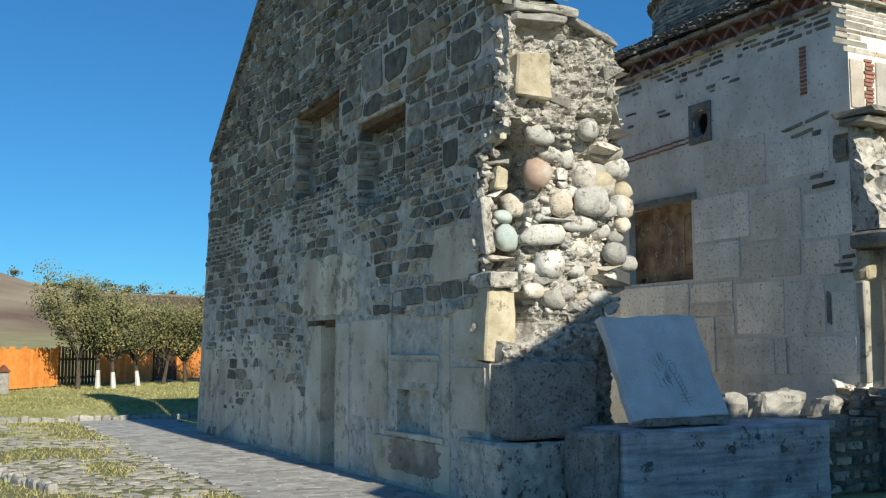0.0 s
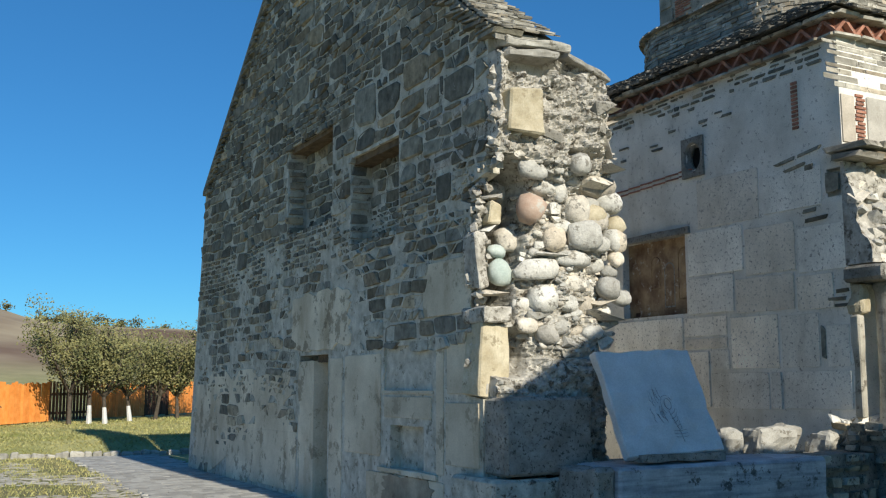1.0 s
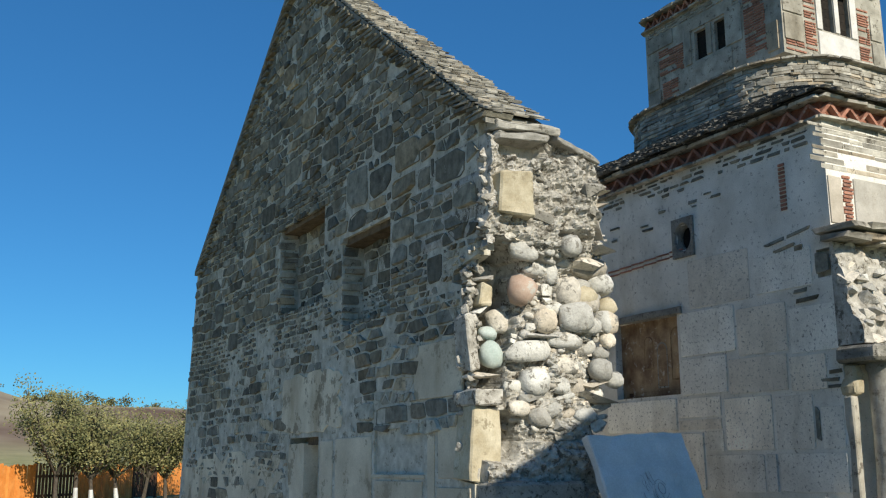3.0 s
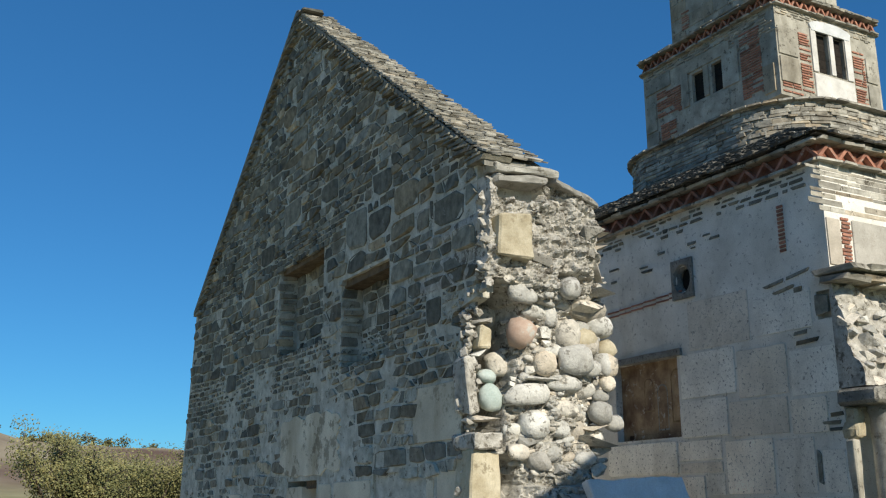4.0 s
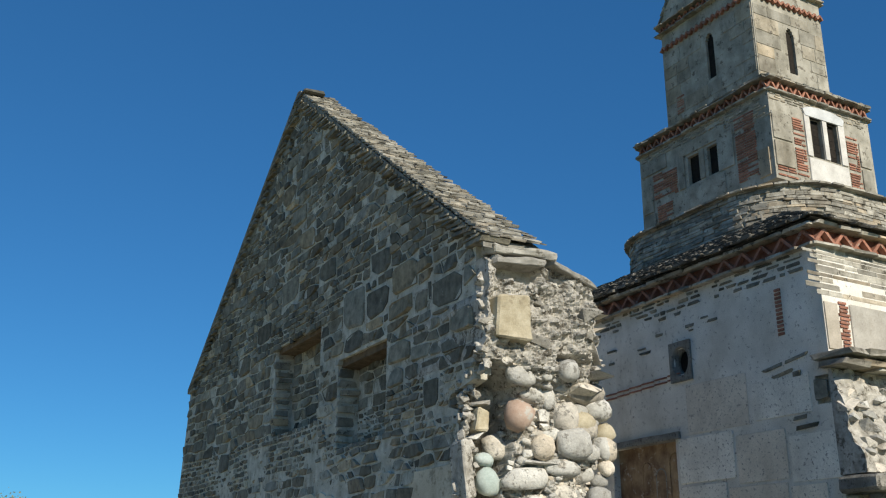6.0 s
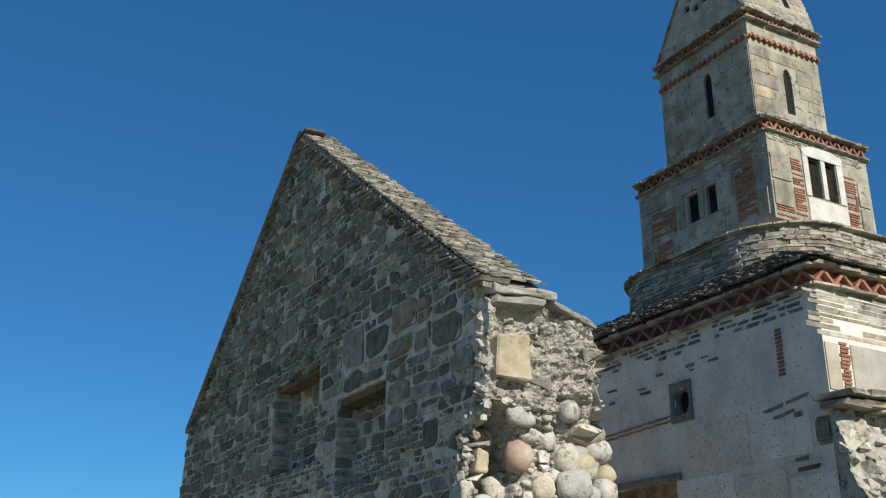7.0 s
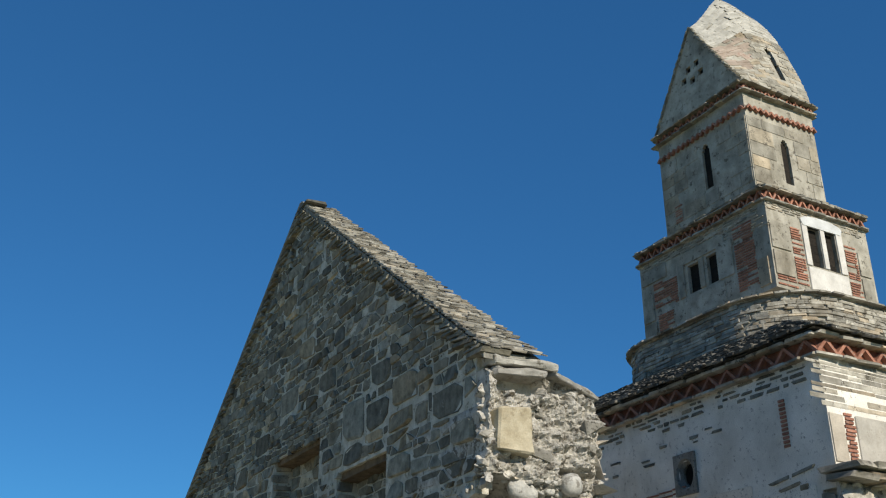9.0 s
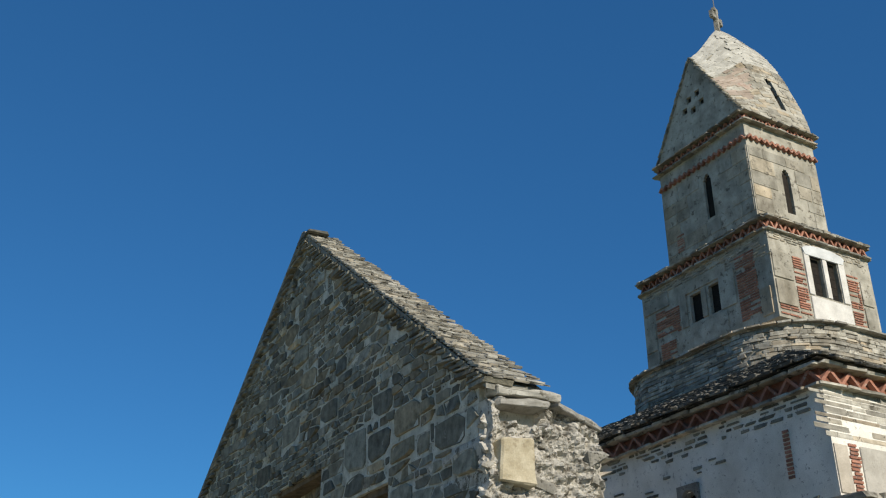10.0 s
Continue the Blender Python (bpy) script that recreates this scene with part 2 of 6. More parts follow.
def roughen(bm, cuts, amount, scale, lock_z=None):
    """Subdivides a block and wears its faces with noise."""
    if cuts:
        bmesh.ops.subdivide_edges(bm, edges=bm.edges[:], cuts=cuts, use_grid_fill=True)
    bm.normal_update()
    for v in bm.verts:
        if lock_z is not None and v.co.z < lock_z:
            continue
        v.co += v.normal * (noise.fractal(v.co * scale, 0.8, 2.0, 4) * amount)
    return bm


def prism_bm(outline, y0, y1):
    """A solid with the outline (u, v) in its front plane, from depth y0 to y1."""
    bm = bmesh.new()
    a = [bm.verts.new((u, y0, v)) for u, v in outline]
    b = [bm.verts.new((u, y1, v)) for u, v in outline]
    bm.faces.new(a)
    bm.faces.new(b[::-1])
    k = len(outline)
    for i in range(k):
        bm.faces.new((a[i], b[i], b[(i + 1) % k], a[(i + 1) % k]))
    bmesh.ops.recalc_face_normals(bm, faces=bm.faces)
    return bm


def carve(ob, boxes):
    """Cuts boxes (x0, x1, y0, y1, z0, z1), in the thing's own axes, out of a solid."""
    bm = bmesh.new()
    for b in boxes:
        add_box(bm, *b)
    me = bpy.data.meshes.new("cutter")
    bm.to_mesh(me)
    bm.free()
    cut = new("cutter", me)
    cut.parent = ob.parent
    settle(cut)
    mod = ob.modifiers.new("openings", "BOOLEAN")
    mod.operation, mod.solver, mod.object = "DIFFERENCE", "EXACT", cut
    bpy.context.view_layer.update()
    done = bpy.data.meshes.new_from_object(ob.evaluated_get(bpy.context.evaluated_depsgraph_get()))
    ob.modifiers.clear()
    ob.data = done
    bpy.data.objects.remove(cut)
    return ob


def box_pool(count, jitter, bevel=0.06):
    """Unit slabs and bricks: x, y within a half, z from 0 to 1."""
    pool = []
    for _ in range(count):
        bm = box_bm(-0.5, 0.5, -0.5, 0.5, 0, 1, jitter=jitter)
        if bevel:
            bmesh.ops.bevel(bm, geom=bm.edges[:], offset=bevel, segments=1, affect="EDGES", profile=0.5)
        me = bpy.data.meshes.new("slab")
        bm.to_mesh(me)
        bm.free()
        pool.append(me)
    return pool


def cobble_pool(count):
    pool = []
    for _ in range(count):
        bm = bmesh.new()
        bmesh.ops.create_icosphere(bm, subdivisions=2, radius=0.5)
        off = Vector((random.uniform(0, 90), random.uniform(0, 90), 0))
        for v in bm.verts:
            v.co *= 1 + 0.42 * noise.noise(v.co * 1.8 + off) + 0.12 * noise.noise(v.co * 5.0 + off)
            for k in range(3):
                v.co[k] = math.copysign(abs(v.co[k] * 2) ** 0.85 / 2, v.co[k])
        me = bpy.data.meshes.new("cobble")
        bm.to_mesh(me)
        bm.free()
        me.polygons.foreach_set("use_smooth", [True] * len(me.polygons))
        pool.append(me)
    return pool


POOLS = {}


def pooled(kind, maker, mat):
    key = (kind, mat.name)
    if key not in POOLS:
        POOLS[key] = maker()
        for me in POOLS[key]:
            me.materials.append(mat)
    return POOLS[key]


def pieces(parent, name, mats, pool, limit=300, rest=""):
    """Sets the first pieces as objects of their own, and joins those past the limit into one mesh."""
    for k, m in enumerate(mats[:limit]):
        ob = new(name, pool[random.randrange(len(pool))])
        ob.parent = parent
        ob.matrix_basis = m
    if len(mats) > limit:
        verts, faces, base = [], [], 0
        shapes = []
        for me in pool:
            co = np.empty(len(me.vertices) * 3)
            me.vertices.foreach_get("co", co)
            shapes.append((co.reshape(-1, 3), [tuple(p.vertices) for p in me.polygons]))
        for m in mats[limit:]:
            co, fs = shapes[random.randrange(len(shapes))]
            a = np.array(m)
            verts.append(co @ a[:3, :3].T + a[:3, 3])
            faces += [tuple(i + base for i in f) for f in fs]
            base += len(co)
        me = bpy.data.meshes.new(name)
        me.from_pydata(np.concatenate(verts).tolist(), [], faces)
        me.materials.append(pool[0].materials[0])
        ob = new(name + "_rest", me)
        ob.parent = parent
        ob["kind"] = "stuff"


def at_wall(u, v, w, h, d, tilt=0.0, y=0.0):
    """The place of a unit stone on a wall: centre (u, v), width, height, depth."""
    return pose(u, y, v, 0, tilt, 0) @ Matrix.Diagonal((w, d, h, 1))


def courses(inside, u0, u1, v0, v1, high, wide, joint=0.02, wave=0.05):
    """Irregular courses of stones: (u, v, w, h) where inside(u, v) gives the chance of a stone."""
    out, v = [], v0
    while v < v1:
        h = random.uniform(*high)
        u = u0 + random.uniform(-0.3, 0)
        while u < u1:
            w = random.uniform(*wide) * (0.6 + 0.8 * random.random())
            hh = h * random.uniform(0.75, 1.0)
            cu, cv = u + w / 2, v + h / 2 + wave * noise.noise((u * 0.5, v * 0.5, 3.1))
            if random.random() < inside(cu, cv, w / 2, hh / 2):
                out.append((cu, cv, w - joint, hh - joint))
            u += w
        v += h
    return out


def slab_rows(p00, p10, p01, p11, step, wide, thick, over=1.5, tilt=0.10, rag=0.05):
    """Overlapping slabs up a roof slope; p00-p10 is the eave, p01-p11 the upper edge."""
    p00, p10, p01, p11 = map(Vector, (p00, p10, p01, p11))
    rows = max(1, int(((p01 - p00).length + (p11 - p10).length) / 2 / step))
    out = []
    for r in range(rows):
        f = (r + 0.5) / rows
        a, b = p00.lerp(p01, f), p10.lerp(p11, f)
        along = (b - a)
        length = along.length
        if length < 0.12:
            continue
        along.normalize()
        up = (p01.lerp(p11, 0.5) - p00.lerp(p10, 0.5)).normalized()
        nrm = along.cross(up).normalized()
        up = nrm.cross(along)
        s = random.uniform(-0.2, 0)
        while s < length - 0.05:
            w = wide * random.uniform(0.55, 1.4)
            if s < 0:
                w, s = max(0.06, w + s), 0.0
            w = min(w, length - s + random.uniform(0, rag))
            c = a + along * (s + w / 2) + up * random.uniform(-rag, rag) + nrm * (thick * random.uniform(0.0, 0.7))
            m = Matrix((along, up, nrm)).transposed().to_4x4()
            m.translation = c
            out.append(m @ pose(0, 0, 0, -degrees_(tilt) + random.uniform(-3, 3), random.uniform(-2.5, 2.5), random.uniform(-5, 5))
                       @ Matrix.Diagonal((w * 0.97, step * over, thick * random.uniform(0.7, 1.4), 1)))
            s += w
    return out


def degrees_(slope):
    return math.degrees(math.atan(slope))


def tube(bm, pts, radii, sides=7):
    rings = []
    for i, (p, r) in enumerate(zip(pts, radii)):
        p = Vector(p)
        d = (Vector(pts[min(i + 1, len(pts) - 1)]) - Vector(pts[max(i - 1, 0)])).normalized()
        q = d.to_track_quat("Z", "Y")
        rings.append([bm.verts.new(p + q @ Vector((r * math.cos(6.2832 * k / sides), r * math.sin(6.2832 * k / sides), 0))) for k in range(sides)])
    for a, b in zip(rings, rings[1:]):
        for k in range(sides):
            bm.faces.new((a[k], a[(k + 1) % sides], b[(k + 1) % sides], b[k]))
    bm.faces.new(rings[0][::-1])
    bm.faces.new(rings[-1])


def chunk_pool(count):
    """Unit broken stones with flat facets, centred."""
    pool = []
    for _ in range(count):
        bm = bmesh.new()
        pts = [Vector((random.uniform(-0.5, 0.5), random.uniform(-0.5, 0.5), random.uniform(-0.5, 0.5))) for _ in range(15)]
        for p in pts:
            bm.verts.new(p * (0.5 / max(abs(p.x), abs(p.y), abs(p.z))) * random.uniform(0.75, 1.0))
        res = bmesh.ops.convex_hull(bm, input=bm.verts[:])
        for v in [v for v in bm.verts if not v.link_faces]:
            bm.verts.remove(v)
        me = bpy.data.meshes.new("chunk")
        bm.to_mesh(me)
        bm.free()
        pool.append(me)
    return pool


def rect_pool(count, chip=0.03):
    """Unit dressed blocks: straight sides, slightly chipped corners."""
    pool = []
    for _ in range(count):
        bm = bmesh.new()
        ring = []
        for sx, sz in ((-1, -1), (1, -1), (1, 1), (-1, 1)):
            a, b = random.uniform(0.3, 1.0) * chip, random.uniform(0.3, 1.0) * chip
            p, q = (sx * (0.5 - a), sz * 0.5), (sx * 0.5, sz * (0.5 - b))
            ring += [q, p] if sx * sz < 0 else [p, q]
        ring = [(x + random.uniform(-0.006, 0.006), z + random.uniform(-0.006, 0.006)) for x, z in ring]
        k = len(ring)
        ring.sort(key=lambda p: math.atan2(p[1], p[0]))
        vs = [[bm.verts.new((x * f, d, z * f)) for x, z in ring] for f, d in ((1.0, 0.2), (1.0, -0.6), (0.985, -1.0))]
        for r in range(2):
            for i in range(k):
                j = (i + 1) % k
                bm.faces.new((vs[r][i], vs[r][j], vs[r + 1][j], vs[r + 1][i]))
        bm.faces.new(vs[2])
        me = bpy.data.meshes.new("block")
        bm.to_mesh(me)
        bm.free()
        pool.append(me)
    return pool


def rubble_pool(count, skew=0.17):
    """Unit rubble stones: angular, four-cornered or so, no two sides alike."""
    pool = []
    for _ in range(count):
        bm = bmesh.new()
        cs = [(sx * 0.5 * random.uniform(1 - 2.4 * skew, 1), sz * 0.5 * random.uniform(1 - 2.4 * skew, 1)) for sx, sz in ((-1, -1), (1, -1), (1, 1), (-1, 1))]
        ring = []
        for p, q in zip(cs, cs[1:] + cs[:1]):
            ring.append(p)
            f = random.uniform(0.3, 0.7)
            k = random.uniform(0.97, 1.12)
            if random.random() < 0.75:
                ring.append(((p[0] + (q[0] - p[0]) * f) * k, (p[1] + (q[1] - p[1]) * f) * k))
        n_ = len(ring)
        ins = random.uniform(0.90, 0.96)
        tx, tz = random.uniform(-0.5, 0.5), random.uniform(-0.5, 0.5)
        vs = [[bm.verts.new((x * f, d + (tx * x + tz * z if r == 2 else 0), z * f)) for x, z in ring] for r, (f, d) in enumerate(((1.0, 0.3), (1.0, -0.5), (ins, -0.85)))]
        for r in range(2):
            for i in range(n_):
                j = (i + 1) % n_
                bm.faces.new((vs[r][i], vs[r][j], vs[r + 1][j], vs[r + 1][i]))
        bm.faces.new(vs[2])
        me = bpy.data.meshes.new("stone")
        bm.to_mesh(me)
        bm.free()
        pool.append(me)
    return pool


STONES = lambda: rubble_pool(34)
FREE = set()   # things whose parts are given in world places


def settle(ob):
    if ob.parent and ob.parent.name in FREE:
        ob.matrix_parent_inverse = ob.parent.matrix_basis.inverted()
    return ob


def wpart(name, bm, mat, parent, label="", smooth=False):
    return settle(part(name, bm, mat, parent, label, smooth))


# ---- ground ----
def rise(x, y):
    """Height of the land: flat court, a lawn that climbs a little, then a hill."""
    def step(a, b, t):
        t = min(1, max(0, (t - a) / (b - a)))
        return t * t * (3 - 2 * t)
    z = 0.30 * step(24.5, 26.5, y) + 0.18 * step(25, 36, y)
    z += 0.6 * step(40, 70, y)
    far = step(70, 230, y)
    if far > 0:
        crest = 12.3 + 5.2 * step(26, 6, x) + 1.0 * math.sin(x * 0.07) + 0.8 * noise.noise((x * 0.05, y * 0.02, 0))
        z += far * crest + 1.2 * far * noise.fractal((x * 0.03, y * 0.03, 1.0), 1.0, 2.0, 4)
        z -= 9.0 * step(240, 420, y)
    return z


def build_ground():
    xs = [-3000, -900, -300, -120, -60, -30] + [-20 + 2 * i for i in range(41)] + [70, 85, 100, 120, 150, 200, 300, 900, 3000]
    ys = [-3000, -600, -120, -40, -15, 0, 10, 18] + [22 + 0.6 * i for i in range(12)] + [29.4 + 1.5 * i for i in range(16)] + [55 + 7 * i for i in range(30)] + [270, 300, 340, 400, 500, 900, 3000]
    bm = bmesh.new()
    grid = [[bm.verts.new((x, y, rise(x, y))) for x in xs] for y in ys]
    for j in range(len(ys) - 1):
        for i in range(len(xs) - 1):
            bm.faces.new((grid[j][i], grid[j][i + 1], grid[j + 1][i + 1], grid[j + 1][i]))
    ob = part("ground", bm, M_GROUND, None, smooth=True)
    tagged(ob, "dry autumn meadow rising to a bare brown hill", "ground", kind="structure")


build_ground()

# ---- ruined gable wall ----
GX, GY = 5.15, 20.25
gable = thing("wall_gable", "grey rubble stone gable wall, torn off at one end, with blocked openings", "wall", (GX, GY, 0), -90, kind="structure")
OUTLINE = [(0, 0), (11.55, 0), (11.56, 1.48)]
for k in range(36):   # the ragged edge of the outer skin
    v = 1.52 + k * 0.062
    OUTLINE.append((11.30 + 0.13 * noise.fractal((v * 3.0, 0, 3.0), 0.7, 2.0, 3) - (0.22 if 3.52 < v < 3.7 else 0) + 0.10 * max(0, v - 2.9), v))
OUTLINE += [(11.66, 3.78), (11.64, 4.2), (11.70, 4.9), (11.72, 5.22), (6.06, 9.48), (0.72, 5.50), (0.66, 4.9), (0.42, 3.2)]
core = part("masonry", prism_bm(OUTLINE, 0, 0.75), M_MORTAR, gable, "lime mortar and rubble masonry")
OPEN = [(6.30, 7.40, -0.2, 0.50, -0.1, 2.05), (5.62, 7.46, -0.2, 0.31, 3.92, 5.30), (8.12, 9.60, -0.2, 0.31, 3.46, 4.64),
        (9.40, 10.26, -0.2, 0.13, 0.66, 1.16), (9.20, 10.48, -0.2, 0.035, 1.57, 2.08), (5.66, 5.90, -0.2, 0.4, 8.05, 8.9), (7.26, 7.42, -0.2, 0.3, 8.08, 8.28),
        (4.00, 4.22, -0.2, 0.25, 5.15, 5.5)]
carve(core, OPEN)
for odd in (0, 1):   # the break runs in behind the outer skin
    carve(core, [(10.7 + 0.013 * k, 12.2, 0.11 + 0.10 * abs(noise.noise((k * 0.9, 4.0, 0))) + 0.045 * (k % 3), 0.9, 1.62 + 0.13 * k, 1.757 + 0.13 * k) for k in range(odd, 18, 2)])
# larger stones that stand out: (u0, u1, v0, v1)
BIG = [(10.74, 11.47, 4.67, 5.06), (9.74, 10.42, 5.10, 5.49), (10.31, 10.66, 4.74, 5.03), (8.23, 8.96, 4.94, 5.53), (9.00, 9.67, 4.96, 5.37), (9.63, 10.33, 4.80, 5.06),
       (9.07, 9.69, 5.50, 5.85), (5.75, 6.51, 5.90, 6.32), (7.30, 7.94, 5.87, 6.21), (11.16, 11.70, 4.30, 4.62), (9.64, 10.29, 4.25, 4.54), (3.71, 4.41, 5.11, 5.52)]
BIG += [(4.65, 5.34, 5.51, 5.85), (4.98, 5.60, 6.74, 7.0), (10.57, 10.93, 3.61, 3.95), (5.55, 6.15, 7.62, 8.0), (7.79, 8.20, 6.47, 6.77), (10.08, 10.48, 4.00, 4.20),
        (10.28, 10.77, 5.22, 5.40), (2.1, 2.7, 4.2, 4.6), (6.5, 7.1, 6.6, 6.95), (9.2, 10.15, 2.13, 2.36), (3.0, 3.6, 3.6, 3.95), (6.1, 6.7, 7.1, 7.45)]
BLOCKS = [(8.0, 9.14, 0.77, 2.02), (10.80, 11.34, 1.52, 2.08), (10.26, 11.36, 2.36, 2.98), (10.78, 11.5, 0.78, 1.45), (8.72, 10.74, 0.06, 0.60),
          (2.66, 3.9, 0.03, 0.70), (4.0, 6.2, 0.08, 0.95), (9.22, 10.46, 1.24, 1.5), (10.56, 10.74, 0.66, 2.05), (7.46, 7.92, 0.05, 2.0)]


def gable_top(u):
    return 9.46 - abs(u - 6.06) * (0.735 if u > 6.06 else 0.765)


def bare_stone(u, v):
    """How much of the stone shows through the mortar at a place: 0 hidden, 1 bare."""
    if v > gable_top(u) - 0.05 or u < 0.2 + 0.5 * min(v, 4.9) / 4.9:
        return 0
    if u > (11.20 if v < 3.0 else 11.34 if v < 3.75 else 11.72):
        return 0
    for a, b, c, d in BLOCKS:
        if a < u < b and c < v < d:
            return 0
    if 6.2 < u < 7.5 and v < 2.1 or 5.92 < u < 8.25 and 2.05 < v < 2.94:   # door and the plastered patch over it
        return 0
    if v < 2.05 and u > 6.2:
        return 0
    patch = noise.fractal((u * 0.8, v * 1.1, 7.7), 0.8, 2.0, 3)
    if v < 2.6 and u < 6.2:   # old render, stones peep out
        return 0.20 + 0.6 * patch + 0.24 * max(0, v - 1.0)
    if v < 3.9 and u < 9.8:
        return 0.62 + 0.9 * patch
    return 0.86 + 0.6 * patch


STRETCH = 2.9
sites = []
v = 0.08
while v < 9.5:
    coarse = noise.noise((v * 1.3, 4.0, 1.0))
    h = random.uniform(0.13, 0.22) if coarse > 0.22 or random.random() < 0.16 else random.uniform(0.065, 0.125)
    u = random.uniform(-0.3, 0.0)
    while u < 12.1:
        w = h * random.choice((random.uniform(0.8, 1.6), random.uniform(1.6, 3.6)))
        cu, cv = u + w / 2, v + h / 2 + 0.10 * noise.noise((u * 0.5, v * 0.4, 3.1)) + random.uniform(-0.13, 0.13) * h
        if not any(abs(cu - (a + b) / 2) < (b - a) * 0.52 and abs(cv - (c + d) / 2) < (d - c) * 0.55 for a, b, c, d in BIG):
            sites.append((cu, cv * STRETCH, 0.5 * math.sqrt(w * h * STRETCH) * random.uniform(0.85, 1.15)))
        u += w
    v += h


def half_plane(poly, nx, nz, c):
    """The part of a convex outline where nx * x + nz * z <= c."""
    out = []
    for (ax, az), (bx, bz) in zip(poly, poly[1:] + poly[:1]):
        fa, fb = nx * ax + nz * az - c, nx * bx + nz * bz - c
        if fa <= 0:
            out.append((ax, az))
        if fa * fb < 0:
            t = fa / (fa - fb)
            out.append((ax + (bx - ax) * t, az + (bz - az) * t))
    return out


cells_ = {}
for k, q in enumerate(sites):
    cells_.setdefault((int(q[0] // 0.6), int(q[1] // 0.6)), []).append(k)


def stone_outline(k):
    """The place that a stone takes between its neighbours."""
    px, pz, r = sites[k]
    poly = [(px - 0.7, pz - 0.7), (px + 0.7, pz - 0.7), (px + 0.7, pz + 0.7), (px - 0.7, pz + 0.7)]
    ci, cj = int(px // 0.6), int(pz // 0.6)
    near = [j for a in range(-2, 3) for b in range(-2, 3) for j in cells_.get((ci + a, cj + b), []) if j != k]
    near.sort(key=lambda j: (sites[j][0] - px) ** 2 + (sites[j][1] - pz) ** 2)
    for j in near[:34]:
        qx, qz, s_ = sites[j]
        poly = half_plane(poly, 2 * (qx - px), 2 * (qz - pz), qx * qx - px * px + qz * qz - pz * pz + r * r - s_ * s_)
        if len(poly) < 3:
            return []
    return [(x, z / STRETCH) for x, z in poly]


def worn_stone(poly, joint, depth, y, rounder):
    """A stone with the outline poly, its joint drawn in, standing a little proud of the mortar."""
    cx, cz = sum(p[0] for p in poly) / len(poly), sum(p[1] for p in poly) / len(poly)
    pts = []
    for x, z in poly:
        L = math.hypot(x - cx, z - cz)
        f = max(0.3, 1 - joint * random.uniform(0.7, 1.6) / max(L, 0.01))
        pts.append((cx + (x - cx) * f, cz + (z - cz) * f))
    if rounder:
        soft = []
        for (ax, az), (bx, bz) in zip(pts, pts[1:] + pts[:1]):
            for f in (0.13, 0.87):
                soft.append((ax + (bx - ax) * f, az + (bz - az) * f))
        pts = soft
    clean = [p for p, q in zip(pts, pts[1:] + pts[:1]) if math.hypot(p[0] - q[0], p[1] - q[1]) > 0.008]
    if len(clean) < 4:
        return None
    tx, tz = random.uniform(-0.12, 0.12), random.uniform(-0.12, 0.12)
    n_ = len(clean)
    vs = [(x, y + 0.03, z) for x, z in clean] + [(x, y - depth * 0.55, z) for x, z in clean]
    vs += [(cx + (x - cx) * 0.9, y - depth + tx * (x - cx) + tz * (z - cz), cz + (z - cz) * 0.88) for x, z in clean]
    fs = [(a + i, a + (i + 1) % n_, a + n_ + (i + 1) % n_, a + n_ + i) for a in (0, n_) for i in range(n_)] + [tuple(range(2 * n_, 3 * n_))]
    return vs, fs, (cx, cz)


stones_ = {True: [], False: []}
for k, (su, sv, r) in enumerate(sites):
    sv /= STRETCH
    show = bare_stone(su, sv)
    if show <= 0.12 or random.random() > show + 0.35 or any(a < su < b and c < sv < e for a, b, _, _, c, e in (OPEN[0], *OPEN[3:])):
        continue
    poly = stone_outline(k)
    y_ = 0.0
    for a, b, _, d, c, e in OPEN[1:3]:
        if a < su < b and c < sv < e:
            y_ = d
            for n1, n2, lim in ((-1, 0, -a), (1, 0, b), (0, -1, -c), (0, 1, e)):
                poly = half_plane(poly, n1, n2, lim) if len(poly) > 2 else []
        else:
            rag_ = random.uniform(-0.03, 0.06)   # some stones reach past the edge
            gaps = [(a - su, (1, 0, a + rag_ * 0.3)), (su - b, (-1, 0, -b + rag_)), (c - sv, (0, 1, c + rag_)), (sv - e, (0, -1, -e + rag_))]
            poly = half_plane(poly, *max(gaps)[1]) if len(poly) > 2 else []
    if len(poly) > 2:
        poly = half_plane(poly, 1, 0, 11.80 if sv > 3.8 else 11.42)
    for a, b, c, e in BIG:
        if a - 0.8 < su < b + 0.8 and c - 0.5 < sv < e + 0.5 and len(poly) > 2:
            poly = half_plane(poly, *max((a - su, (1, 0, a)), (su - b, (-1, 0, -b)), (c - sv, (0, 1, c)), (sv - e, (0, -1, -e)))[1])
    if len(poly) < 3:
        continue
    if any(z > gable_top(x) + 0.03 for x, z in poly):
        continue
    hidden = max(0.0, 0.95 - show)
    made_ = worn_stone(poly, (0.019 if sv < 5.2 else 0.013) + 0.05 * hidden * random.random() , random.uniform(0.006, 0.034) * (1 - 0.5 * hidden), y_, r > 0.16 and random.random() < 0.4)
    if made_:
        stones_[random.random() < (0.8 if sv < 2.5 else 0.5 if sv < 3.9 else 0.22)].append(made_)
